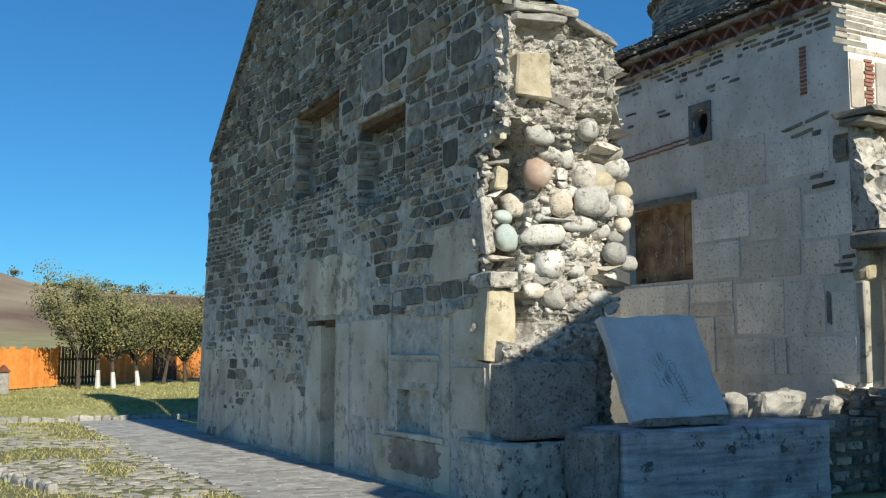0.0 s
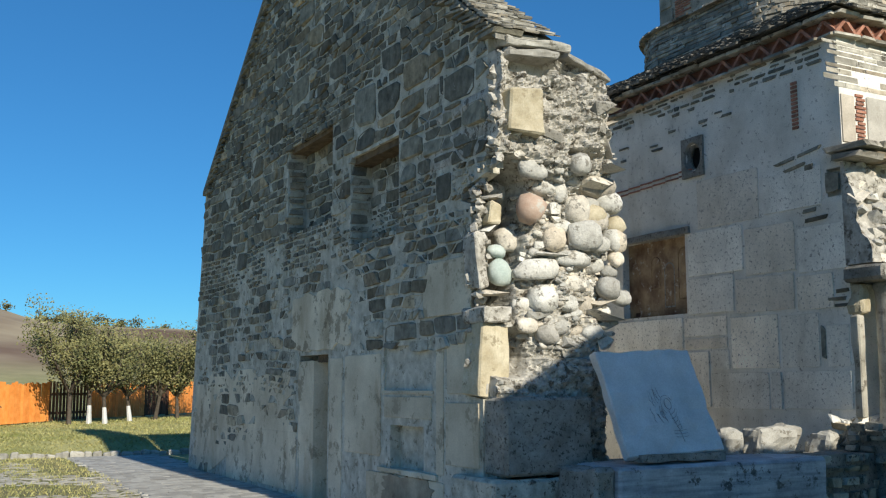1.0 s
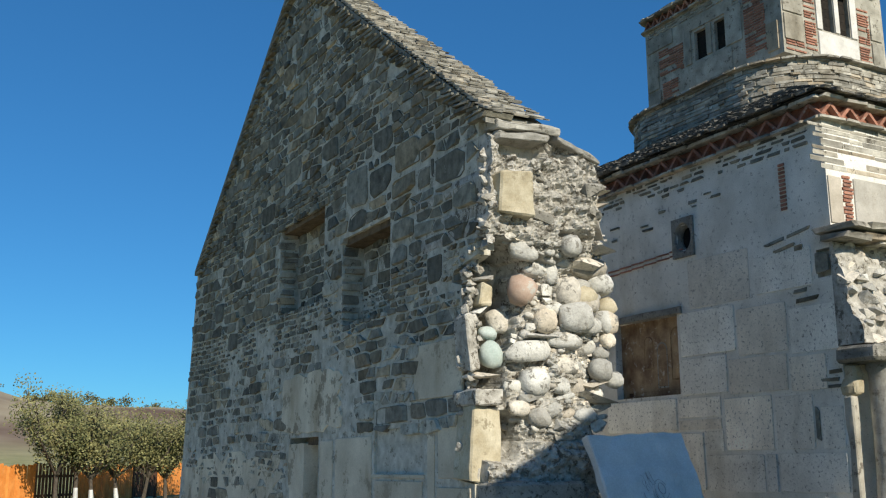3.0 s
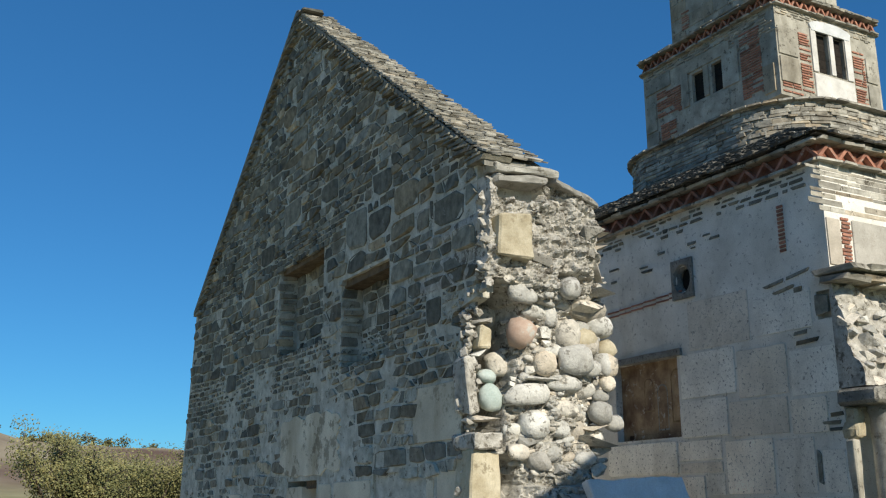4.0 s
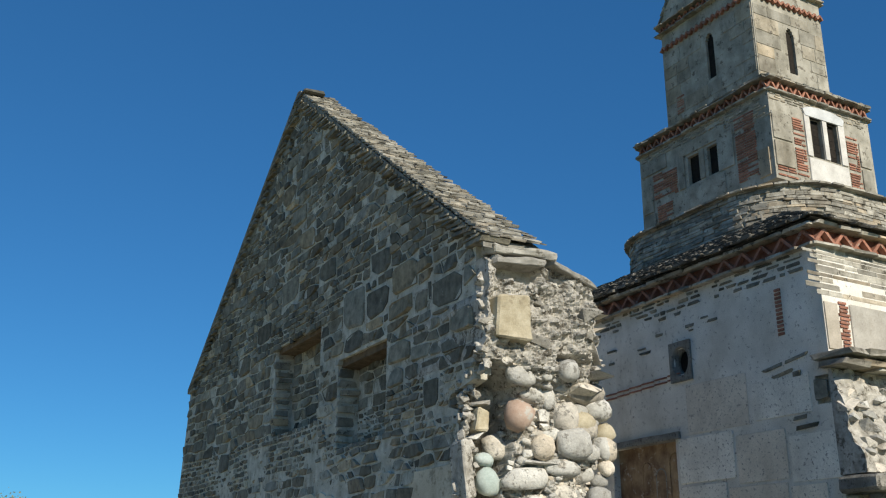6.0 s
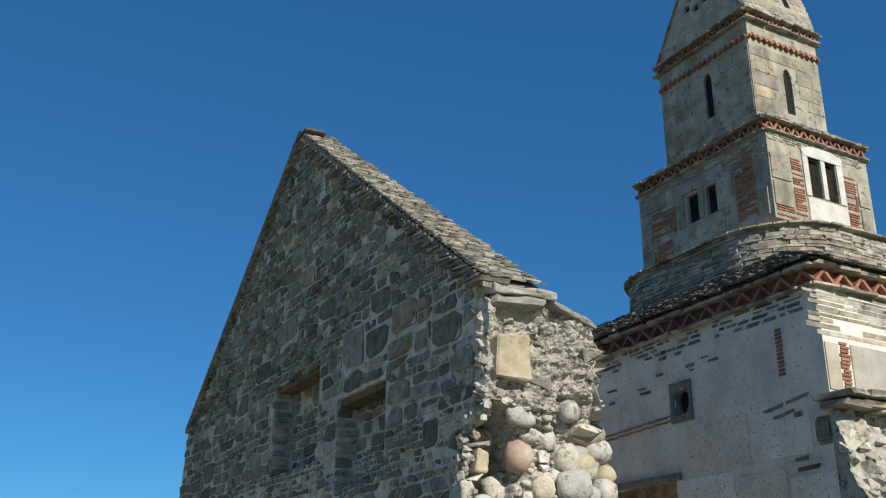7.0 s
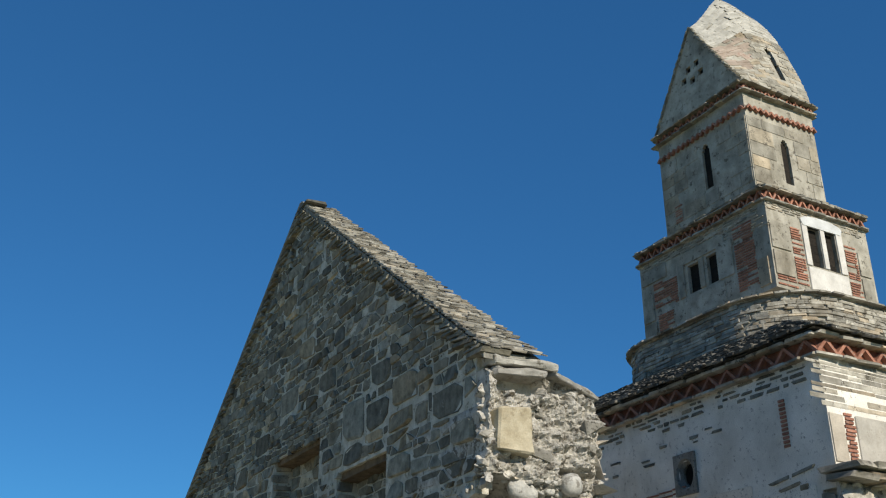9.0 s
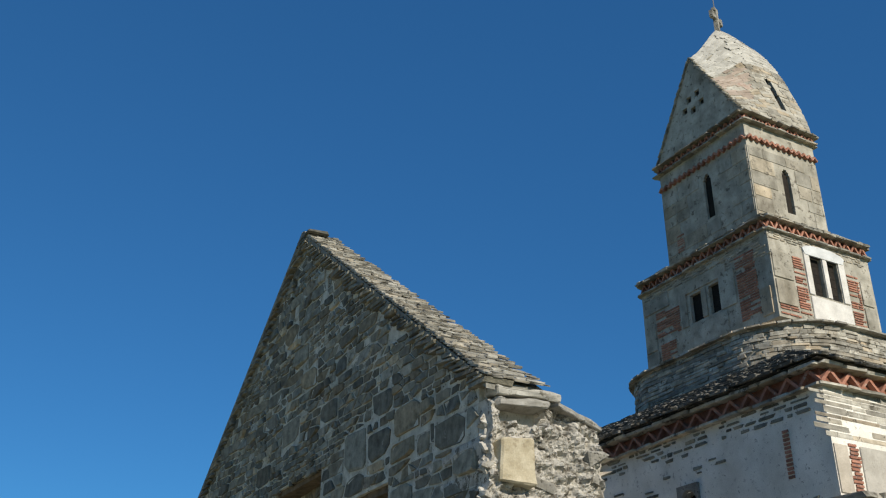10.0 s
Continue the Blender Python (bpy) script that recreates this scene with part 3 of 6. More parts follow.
for pale, name_, mat_, limit_ in ((False, "stone", M_RUBBLE, 190), (True, "pale_stone", M_PALERUBBLE, 110)):
    lot = sorted(stones_[pale], key=lambda m: -(m[2][0] - abs(m[2][1] - 3.6) * 0.9))
    for vs, fs, (cx, cz) in lot[:limit_]:
        me = bpy.data.meshes.new(name_)
        me.from_pydata([(x - cx, y, z - cz) for x, y, z in vs], [], fs)
        me.materials.append(mat_)
        ob = new(name_, me)
        ob.parent, ob.matrix_basis = gable, pose(cx, 0, cz)
    verts, faces = [], []
    for vs, fs, _ in lot[limit_:]:
        faces += [tuple(i + len(verts) for i in f) for f in fs]
        verts += vs
    me = bpy.data.meshes.new(name_ + "_rest")
    me.from_pydata(verts, [], faces)
    me.materials.append(mat_)
    ob = new(name_ + "_rest", me)
    ob.parent = gable
    ob["kind"] = "stuff"
def big_stone(a, b, c, d):
    """A large squarish field stone with worn corners."""
    ring = []
    for cx, cz, da, db in ((a, c, (1, 0), (0, 1)), (b, c, (0, 1), (-1, 0)), (b, d, (-1, 0), (0, -1)), (a, d, (0, -1), (1, 0))):
        j, k = random.uniform(0.02, 0.22), random.uniform(0.02, 0.28)
        jx, jz = (b - a) * random.uniform(0, 0.07) * (1 if cx == a else -1), (d - c) * random.uniform(0, 0.1) * (1 if cz == c else -1)
        pts = [(cx + jx + db[0] * (b - a) * j, cz + jz + db[1] * (d - c) * k), (cx + jx + da[0] * (b - a) * k, cz + jz + da[1] * (d - c) * j)]
        ring += pts
    return worn_stone(ring, 0.02, random.uniform(0.015, 0.035), 0.0, False)


for q in BIG:
    vs, fs, (cx, cz) = big_stone(*q)
    me = bpy.data.meshes.new("large_stone")
    me.from_pydata([(x - cx, y, z - cz) for x, y, z in vs], [], fs)
    me.materials.append(M_RUBBLE)
    ob = new("large_stone", me)
    ob.parent, ob.matrix_basis = gable, pose(cx, 0, cz)
# smooth dressed blocks low in the wall
pieces(gable, "block", [at_wall((a + b) / 2, (c + d) / 2, b - a - 0.02, d - c - 0.02, random.uniform(0.008, 0.02)) for a, b, c, d in BLOCKS],
       pooled("block", lambda: rect_pool(6, 0.04), M_PLASTER))


def plaster_patch(u0, u1, v0, v1, mat, depth, label, ragged=0.12):
    """A thin coat with a ragged outline."""
    bm = bmesh.new()
    pts = []
    k = 110
    for i in range(k):
        a = 6.2832 * i / k
        c, s = math.cos(a), math.sin(a)
        r = 1 / (abs(c) ** 9 + abs(s) ** 9) ** (1 / 9) * (1 - ragged * abs(noise.fractal((c * 2.2 + u0, s * 2.2 + v0, 0), 1.1, 2.0, 4)))
        pts.append(((u0 + u1) / 2 + r * c * (u1 - u0) / 2, (v0 + v1) / 2 + r * s * (v1 - v0) / 2))
    front = [bm.verts.new((u, -depth, v)) for u, v in pts]
    back = [bm.verts.new(((u0 + u1) / 2 + (u - (u0 + u1) / 2) * 1.02, 0.02, (v0 + v1) / 2 + (v - (v0 + v1) / 2) * 1.02)) for u, v in pts]
    bm.faces.new(front)
    for i in range(k):
        j = (i + 1) % k
        bm.faces.new((front[i], back[i], back[j], front[j]))
    bmesh.ops.recalc_face_normals(bm, faces=bm.faces)
    bm.normal_update()
    return part("plaster_patch", bm, mat, gable, label)


plaster_patch(5.92, 8.2, 2.1, 2.96, M_PLASTER, 0.016, "pale worn plaster patch over the door", 0.3)
plaster_patch(0.25, 6.2, 0.02, 1.9, M_PLASTER, 0.010, "thin lime render on the lower wall", 0.5)
M_SOOT = material("sooty_plaster", (0.17, 0.14, 0.10), (0.52, 0.44, 0.32), 2.2, bump=0.6, vary=0.0, spots=(0.30, 0.25, 0.18), spot_size=3.0, spot_at=0.55)
plaster_patch(9.2, 10.55, 0.2, 0.60, M_SOOT, 0.024, "dark soot stain on the plaster under the niche", 0.25)
# blocked door: a sunk plaster leaf, worn timber lintel and a stone jamb
leaf = bmesh.new()
lv = [leaf.verts.new((u, y, v)) for v in (0.0, 1.97) for u, y in ((6.26, -0.004), (6.80, 0.02), (6.88, 0.42), (7.40, 0.43), (7.40, 0.54), (6.26, 0.54))]
for f in ((5, 4, 3, 2, 1, 0), (6, 7, 8, 9, 10, 11), *((i, (i + 1) % 6, 6 + (i + 1) % 6, 6 + i) for i in range(6))):
    leaf.faces.new([lv[i] for i in f])
part("blocked_doorway", roughen(leaf, 5, 0.02, 4.0), M_PLASTER, gable, "blocked doorway with flaking plaster")
part("lintel", roughen(box_bm(6.9, 7.46, 0.05, 0.34, 1.95, 2.08), 5, 0.016, 5.0), M_LINTEL, gable, "weathered timber lintel")
part("lintel", roughen(box_bm(5.6, 7.5, 0.05, 0.34, 5.22, 5.36), 6, 0.02, 4.0), M_LINTEL, gable, "weathered brown timber lintel")
part("lintel", roughen(box_bm(8.1, 9.64, 0.05, 0.34, 4.55, 4.70), 6, 0.02, 4.0), M_LINTEL, gable, "weathered brown timber lintel")
part("ledge", roughen(box_bm(9.1, 10.6, -0.035, 0.1, 0.61, 0.66), 5, 0.016, 4.0), M_PLASTER, gable, "worn projecting ledge")
part("ledge", roughen(box_bm(9.15, 10.5, -0.015, 0.1, 1.525, 1.56), 5, 0.012, 4.0), M_PLASTER, gable, "thin projecting ledge")

# thin slab ends along both rakes, like the teeth of a saw
rake = []
v = 5.05
while v < 9.44:
    for side in (1, -1):
        u = 6.06 + side * ((9.50 - v) / (0.735 if side > 0 else 0.765) - (0.10 if side < 0 else 0.0))
        if (side > 0 and u < 11.95) or (side < 0 and u > 0.75):
            w = random.uniform(0.22, 0.5)
            rake.append(pose(u - side * w * 0.42 + random.uniform(-0.03, 0.03), 0.10, v + random.uniform(-0.01, 0.01), 0, side * random.uniform(0, 10), random.uniform(-3, 3)) @ Matrix.Diagonal((w, 0.34, random.uniform(0.03, 0.06), 1)))
    v += random.uniform(0.055, 0.085)
pieces(gable, "rake_slab", rake, pooled("slab", lambda: box_pool(10, 0.06), M_RUBBLE))
# stacked thin slabs on the window jambs and above the heads
jamb = []
for a, _, _, _, c, e in OPEN[1:3]:
    v = c
    while v < e - 0.05:
        h = random.uniform(0.07, 0.2)
        jamb.append(pose(a - 0.01, 0.14 + random.uniform(-0.02, 0.02), v + h / 2, random.uniform(-3, 3), 0, 90 + random.uniform(-6, 6)) @ Matrix.Diagonal((random.uniform(0.27, 0.34), random.uniform(0.03, 0.07), h * 0.84, 1)))
        v += h
pieces(gable, "jamb_stone", jamb, pooled("stone", STONES, M_PALERUBBLE))

# ---- torn end of the wall: rubble core with river cobbles ----
torn = thing("wall_torn_end", "sunlit torn wall end of river cobbles and crumbling mortar", "wall", (GX, 8.62, 0), 0, kind="structure")


def torn_front(x, z):
    """Depth of the broken surface; it hangs forward under the roof and is hollow beside the wall's skin."""
    def step(a, b, t):
        t = min(1, max(0, (t - a) / (b - a)))
        return t * t * (3 - 2 * t)
    d = 0.0 + 0.13 * noise.fractal((x * 1.4, z * 1.4, 5.0), 0.7, 2.0, 4)
    d += 0.07 * noise.fractal((x * 5, z * 6, 1.0), 0.5, 2.0, 5) - 0.05 * abs(noise.noise((x * 9, z * 11, 3.0)))
    d -= 0.26 * step(3.62 + 0.3 * step(0.5, 0.2, x), 3.95, z) + 0.08 * (z < 1.9)
    d += 0.95 * step(0.48, 0.32, x) * step(2.75, 3.0, z) * step(3.95, 3.75, z)      # dark hollows behind the skin
    d += 0.38 * step(0.34, 0.26, x) * step(2.2, 2.4, z) * step(3.0, 2.8, z)
    d += 0.40 * step(0.52, 0.34, x) * step(1.66, 1.8, z) * step(2.24, 2.08, z)
    d += 0.45 * step(0.10, 0.2, x) * step(0.74, 0.6, x) * step(4.78, 4.84, z)       # pocket under the eave slabs
    d += 0.16 * step(0.8, 0.9, x) * step(1.4, 1.25, x) * step(3.96, 4.0, z) * step(4.10, 4.05, z)
    return d


bm = bmesh.new()
NX, NZ = 110, 240
grid = []
for j in range(NZ + 1):
    z = 0.7 + (5.02 - 0.7) * j / NZ
    right = 1.54 + 0.12 * noise.noise((z * 2.2, 0, 9.0)) + 0.05 * noise.noise((z * 7, 0, 9.0)) + (0.14 if 2.32 < z < 2.5 else 0) - 0.12 * max(0, (z - 4.0) / 0.9) - 1.4 * max(0, z - 4.82)
    left = 0.03 * noise.noise((z * 6, 0, 2.0)) + (0.0 if z > 3.75 else 0.06)
    grid.append([bm.verts.new((left + (right - left) * i / NX, torn_front(right * i / NX, z) + 0.35 * max(0, i / NX - 0.9) * 4, z)) for i in range(NX + 1)])
for a, b in zip(grid, grid[1:]):
    for i in range(NX):
        bm.faces.new((a[i], a[i + 1], b[i + 1], b[i]))
edge = [e for e in bm.edges if e.is_boundary]
ext = bmesh.ops.extrude_edge_only(bm, edges=edge)
for v in ext["geom"]:
    if isinstance(v, bmesh.types.BMVert):
        v.co.y = 1.35
part("rubble_core", bm, M_CORE, torn, "crumbling pale mortar core")

COB = pooled("cobble", lambda: cobble_pool(14), M_COBBLE)


def cob(x, z, w, h, out=0.05, tilt=0.0):
    return pose(x, torn_front(x, z) - out + 0.03, z, random.uniform(-10, 10), tilt, random.uniform(-15, 15)) @ Matrix.Diagonal((w, min(w, h) * 0.85, h, 1))


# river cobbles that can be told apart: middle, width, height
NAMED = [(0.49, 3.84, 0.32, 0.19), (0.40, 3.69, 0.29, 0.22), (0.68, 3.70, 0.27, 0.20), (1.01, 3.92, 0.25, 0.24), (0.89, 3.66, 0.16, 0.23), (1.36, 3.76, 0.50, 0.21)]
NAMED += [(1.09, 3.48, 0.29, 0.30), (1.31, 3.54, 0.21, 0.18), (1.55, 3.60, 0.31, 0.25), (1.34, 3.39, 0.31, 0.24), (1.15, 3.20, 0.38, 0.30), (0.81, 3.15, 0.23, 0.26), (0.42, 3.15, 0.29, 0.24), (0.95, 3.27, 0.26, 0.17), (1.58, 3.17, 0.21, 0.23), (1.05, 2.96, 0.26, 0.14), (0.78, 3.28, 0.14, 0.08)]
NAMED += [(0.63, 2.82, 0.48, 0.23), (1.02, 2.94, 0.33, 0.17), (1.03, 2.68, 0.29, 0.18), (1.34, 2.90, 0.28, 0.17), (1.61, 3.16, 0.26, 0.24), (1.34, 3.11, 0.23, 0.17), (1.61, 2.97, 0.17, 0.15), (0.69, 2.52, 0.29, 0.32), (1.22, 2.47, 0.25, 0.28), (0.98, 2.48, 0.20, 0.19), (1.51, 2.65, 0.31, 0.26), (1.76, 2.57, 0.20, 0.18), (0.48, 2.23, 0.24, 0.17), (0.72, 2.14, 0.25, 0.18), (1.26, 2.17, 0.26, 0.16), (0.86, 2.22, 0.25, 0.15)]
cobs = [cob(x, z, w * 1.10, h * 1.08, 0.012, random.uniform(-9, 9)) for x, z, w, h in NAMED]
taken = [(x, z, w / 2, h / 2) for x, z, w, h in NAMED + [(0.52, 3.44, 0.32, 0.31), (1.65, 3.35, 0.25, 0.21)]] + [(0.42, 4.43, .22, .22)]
chunks, flats_ = [], []
for turn_ in range(9000):
    z = random.uniform(1.55, 4.8)
    x = random.uniform(0.14, 1.55 - 0.1 * max(0, z - 4))
    if x < 0.44 and z < 3.8:
        continue
    crumbly = z > 3.95 + 0.2 * noise.noise((x * 2, 0, 2.0)) or z < 2.05 + 0.2 * noise.noise((x * 2, 0, 8.0))
    w = random.uniform(0.05, 0.21) * (0.65 if crumbly else 1.0) * (1.15 - 0.5 * turn_ / 9000)
    h = w * random.uniform(0.42, 0.8)
    if crumbly and (noise.noise((x * 1.7, z * 1.7, 6.0)) > 0.0 or random.random() < 0.85):
        continue
    if all(((x - a) / (w / 2 + c * 0.95)) ** 2 + ((z - b) / (h / 2 + d * 0.95)) ** 2 > 0.8 for a, b, c, d in taken):
        taken.append((x, z, w / 2, h / 2))
        if crumbly:
            chunks.append(cob(x, z, w * 1.3, h * 1.2, 0.0, random.uniform(-14, 14)))
        elif random.random() < 0.4:
            flats_.append(cob(x, z, w * 1.35, h * 1.15, 0.02, random.uniform(-12, 12)))
        else:
            cobs.append(cob(x, z, w * 1.1, h * 1.05, 0.015, random.uniform(-14, 14)))
pieces(torn, "broken_stone", chunks, pooled("chunk", lambda: chunk_pool(16), M_CORE), 300, "small_rubble")
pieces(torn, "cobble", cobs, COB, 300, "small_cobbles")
pieces(torn, "split_stone", flats_, pooled("split", lambda: chunk_pool(12), M_COBBLE), 200, "small_split_stones")
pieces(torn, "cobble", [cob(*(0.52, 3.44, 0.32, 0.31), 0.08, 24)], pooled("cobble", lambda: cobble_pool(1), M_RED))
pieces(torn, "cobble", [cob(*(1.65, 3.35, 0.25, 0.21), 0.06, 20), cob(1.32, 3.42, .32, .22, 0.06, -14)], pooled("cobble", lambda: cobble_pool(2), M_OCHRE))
# dark stones bedded in the crumbling mortar under the roof
pieces(torn, "dark_stone", [cob(x - 0.06, z - 0.02, w, h, 0.03, t) for x, z, w, h, t in ((0.70, 4.66, .15, .11, 10), (0.80, 4.58, .12, .10, 0), (1.31, 4.54, .30, .17, -8), (1.32, 4.34, .15, .12, 20), (0.72, 4.22, .32, .14, 18))],
       pooled("chunk", lambda: chunk_pool(6), M_GREYROCK))
# two pale green stones, one on the other
pieces(torn, "cobble", [pose(0.26, 0.16, 2.78, 0, -12, 0) @ Matrix.Diagonal((.25, .24, .33, 1)), pose(0.23, 0.18, 3.00, 0, 6, 0) @ Matrix.Diagonal((.21, .2, .16, 1))],
       pooled("cobble", lambda: cobble_pool(2), M_GREEN))
# long flat slabs that stick out on the far side
flat = [pose(1.42, 0.06, 2.36, 0, 3, 0) @ Matrix.Diagonal((.60, .5, .12, 1)), pose(1.40, 0.08, 2.5, 0, -6, 4) @ Matrix.Diagonal((.5, .4, .07, 1)),
        pose(1.34, -0.10, 3.76, 0, 4, 3) @ Matrix.Diagonal((.52, .4, .2, 1)), pose(1.44, -0.16, 3.93, 0, -3, 3) @ Matrix.Diagonal((.30, .4, .09, 1)),
        pose(1.40, -0.18, 4.16, 0, 66, 0) @ Matrix.Diagonal((.34, .25, .13, 1)), pose(1.40, -0.16, 4.42, 0, -10, 0) @ Matrix.Diagonal((.26, .3, .11, 1)),
        pose(1.42, -0.12, 4.60, 0, 8, 5) @ Matrix.Diagonal((.26, .4, .10, 1)), pose(1.26, -0.06, 4.84, 0, 12, 0) @ Matrix.Diagonal((.2, .4, .08, 1)),
        pose(0.80, -0.02, 2.98, 0, 5, 0) @ Matrix.Diagonal((.52, .26, .07, 1)), pose(0.14, 0.14, 3.56, 0, -8, 0) @ Matrix.Diagonal((.27, .24, .07, 1)),
        pose(0.10, 0.16, 3.22, 0, -24, 0) @ Matrix.Diagonal((.24, .22, .06, 1)), pose(0.14, 0.12, 2.56, 0, 4, 0) @ Matrix.Diagonal((.30, .3, .09, 1))]
pieces(torn, "flat_stone", flat, pooled("chunk", lambda: chunk_pool(8), M_COBBLE))
# ragged flakes along the near edge of the break
flakes = []
for _ in range(150):
    z = random.uniform(1.5, 4.8)
    x = random.uniform(-0.03, 0.1)
    y = -0.24 + random.uniform(0, 0.12) if z > 3.85 else 0.16 + random.uniform(-0.06, 0.14)
    w = random.uniform(0.03, 0.13)
    flakes.append(pose(x, y, z, random.uniform(-20, 20), random.uniform(-30, 30), random.uniform(-40, 40)) @ Matrix.Diagonal((w, w * 1.2, w * random.uniform(0.5, 1.4), 1)))
pieces(torn, "flake", flakes, pooled("chunk", lambda: chunk_pool(16), M_CORE))
# dressed ochre blocks at the edge
for x, y, z, w, d, h, tilt in ((0.30, -0.19, 4.17, .42, .4, .43, -2), (0.12, 0.22, 1.50, .40, .38, .76, 4), (0.12, 0.14, 2.24, .36, .42, .19, -4), (0.13, 0.16, 3.26, .15, .22, .24, 6),
                              (0.03, 0.20, 2.60, .14, .3, .56, -5)):
    b = roughen(box_bm(-w / 2, w / 2, -d / 2, d / 2, 0, h, jitter=0.03, bevel=0.02), 6, 0.02, 3.0)
    for v_ in b.verts:
        f_ = 1 - 0.22 * max(0, v_.co.z / h) * (h > 0.5)
        v_.co.x = v_.co.x * f_ - 0.05 * (h > 0.5) * v_.co.z
    o = part("ochre_block", b, M_CORE if z in (2.24, 2.60) else M_OCHRE, torn, "dressed yellowish stone block")
    o.matrix_basis = pose(x, y, z, 0, tilt, 0)
# large grey blocks that carry the torn end
for x0, x1, y0, y1, z0, z1, mat, lab in ((0.02, 1.06, -0.32, 0.5, 0.74, 1.50, M_GREYROCK, "large dark grey base block"), (-0.14, 0.66, -0.34, 0.5, -0.02, 0.72, M_PALERUBBLE, "rough pitted grey base block"),
                                        (0.70, 0.86, -0.24, 0.4, -0.02, 0.70, M_RUBBLE, ""), (0.9, 1.2, -0.26, 0.3, 0.42, 0.72, M_BLOCK, ""), (0.88, 1.16, -0.2, 0.3, 0.0, 0.4, M_RUBBLE, "")):
    part("base_block", roughen(box_bm(x0, x1, y0, y1, z0, z1, bevel=0.03), 5, 0.02, 3.0), mat, torn, lab)

# ---- stone roof on the gable wall ----
roof = thing("gable_roof", "grey stone slab roof on the ruined gable wall", "roof", (GX, GY, 0), -90)
bed = bmesh.new()
# narrow at the ridge, wider at the torn eave
pr = [(11.94, 0.66, 5.20), (6.06, 0.50, 9.60), (0.66, 0.5, 5.48)]
fr_, bk_ = [], []
for u, d, v in pr:
    fr_ += [bed.verts.new((u, -0.05, v)), bed.verts.new((u, -0.05, v - 0.09))]
    bk_ += [bed.verts.new((u, d, v)), bed.verts.new((u, d, v - 0.09))]
for i in (0, 2):
    for q in ((fr_[i], fr_[i + 2], bk_[i + 2], bk_[i]), (fr_[i + 1], bk_[i + 1], bk_[i + 3], fr_[i + 3]), (fr_[i], fr_[i + 1], fr_[i + 3], fr_[i + 2]), (bk_[i], bk_[i + 2], bk_[i + 3], bk_[i + 1])):
        bed.faces.new(q)
bed.faces.new((fr_[0], bk_[0], bk_[1], fr_[1]))
bed.faces.new((fr_[4], fr_[5], bk_[5], bk_[4]))
bmesh.ops.recalc_face_normals(bed, faces=bed.faces)
part("roof_bed", bed, M_SLATE, roof)
right = slab_rows((11.96, -0.06, 5.22), (11.96, 0.68, 5.22), (6.14, -0.06, 9.55), (6.14, 0.52, 9.55), 0.085, 0.17, 0.022, 1.9, 0.22, 0.03)
left = slab_rows((0.72, 0.5, 5.44), (0.72, -0.03, 5.44), (5.96, 0.5, 9.47), (5.96, -0.03, 9.47), 0.085, 0.18, 0.022, 1.7, 0.12, 0.02)
# loose slabs that step down from the rake to the far side of the torn end
eave = []
for u, y, v, l_, w_, h_, ru, rv in ((11.66, 0.46, 5.12, .60, .80, .075, 2, 7), (11.66, 0.42, 4.98, .60, .60, .11, 2, 2), (11.60, 1.08, 4.97, .74, .62, .06, -17, 6), (11.5, 0.92, 5.07, .62, .5, .05, -14, 20), (11.62, 1.24, 4.86, .5, .24, .06, -12, 3)):
    o = part("eave_slab", roughen(box_bm(-l_ / 2, l_ / 2, -w_ / 2, w_ / 2, 0, h_, jitter=0.02, bevel=0.012), 6, 0.025, 6.0), M_EDGE, roof, "thick weathered slab at the torn eave")
    o.matrix_basis = pose(u, y, v, ru, rv, random.uniform(-3, 3))
pieces(roof, "slab", eave + right + left, pooled("slab", lambda: box_pool(14, 0.07), M_SLATE), 300, "far_slabs")
# ---- church ----
NX0, NY0 = 10.2, 8.36
NX1, NY1 = 21.2, 19.9
church = thing("church", "old stone church with a tiered belfry and brick zigzag bands", "church", (15.6, 14.1, 0))
FREE.add("church")


def faces_of(x0, x1, y0, y1):
    """Frames of the four faces: along the face, into the wall, up. With each face's width."""
    return [(pose(x0, y1, 0, 0, 0, -90), y1 - y0), (pose(x0, y0, 0), x1 - x0), (pose(x1, y0, 0, 0, 0, 90), y1 - y0), (pose(x1, y1, 0, 0, 0, 180), x1 - x0)]


nave = wpart("nave_wall", box_bm(NX0, NX1, NY0, NY1, 0, 6.06), M_NAVE, church, "worn grey rendered masonry")
UN = NY1   # u = UN - y on the west face
carve(nave, [(NX0 - 0.2, NX0 + 1.6, 10.87, 11.17, 4.79, 5.17), (NX0 - 0.2, NX0 + 0.16, 11.27, 12.75, 2.67, 3.86), (NX0 - 0.2, NX0 + 0.12, 8.40, 8.62, 3.97, 4.33)])
WEST = pose(NX0, 14.0, 0, 0, 0, -90)
ASH = [(3.21, 4.28, 1.29, 1.79), (4.31, 4.49, 1.30, 1.79), (4.52, 5.6, 1.31, 1.80), (3.6, 4.47, 1.84, 2.56), (4.51, 5.14, 1.84, 2.53), (5.24, 5.60, 1.84, 2.36),
       (1.0, 2.63, 2.14, 2.62), (2.67, 3.54, 2.32, 2.60), (3.21, 3.56, 1.83, 2.12), (2.76, 3.7, 2.64, 3.17), (3.73, 4.78, 2.60, 3.08), (4.81, 5.4, 2.57, 3.02),
       (2.78, 3.9, 3.20, 3.85), (3.93, 4.82, 3.11, 3.76), (4.85, 5.62, 3.05, 3.64), (3.01, 4.23, 3.88, 4.60), (4.3, 5.30, 3.90, 4.42), (2.67, 3.54, 2.14, 2.29), (2.62, 3.17, 1.3, 2.1), (1.0, 2.58, 1.3, 2.1)]


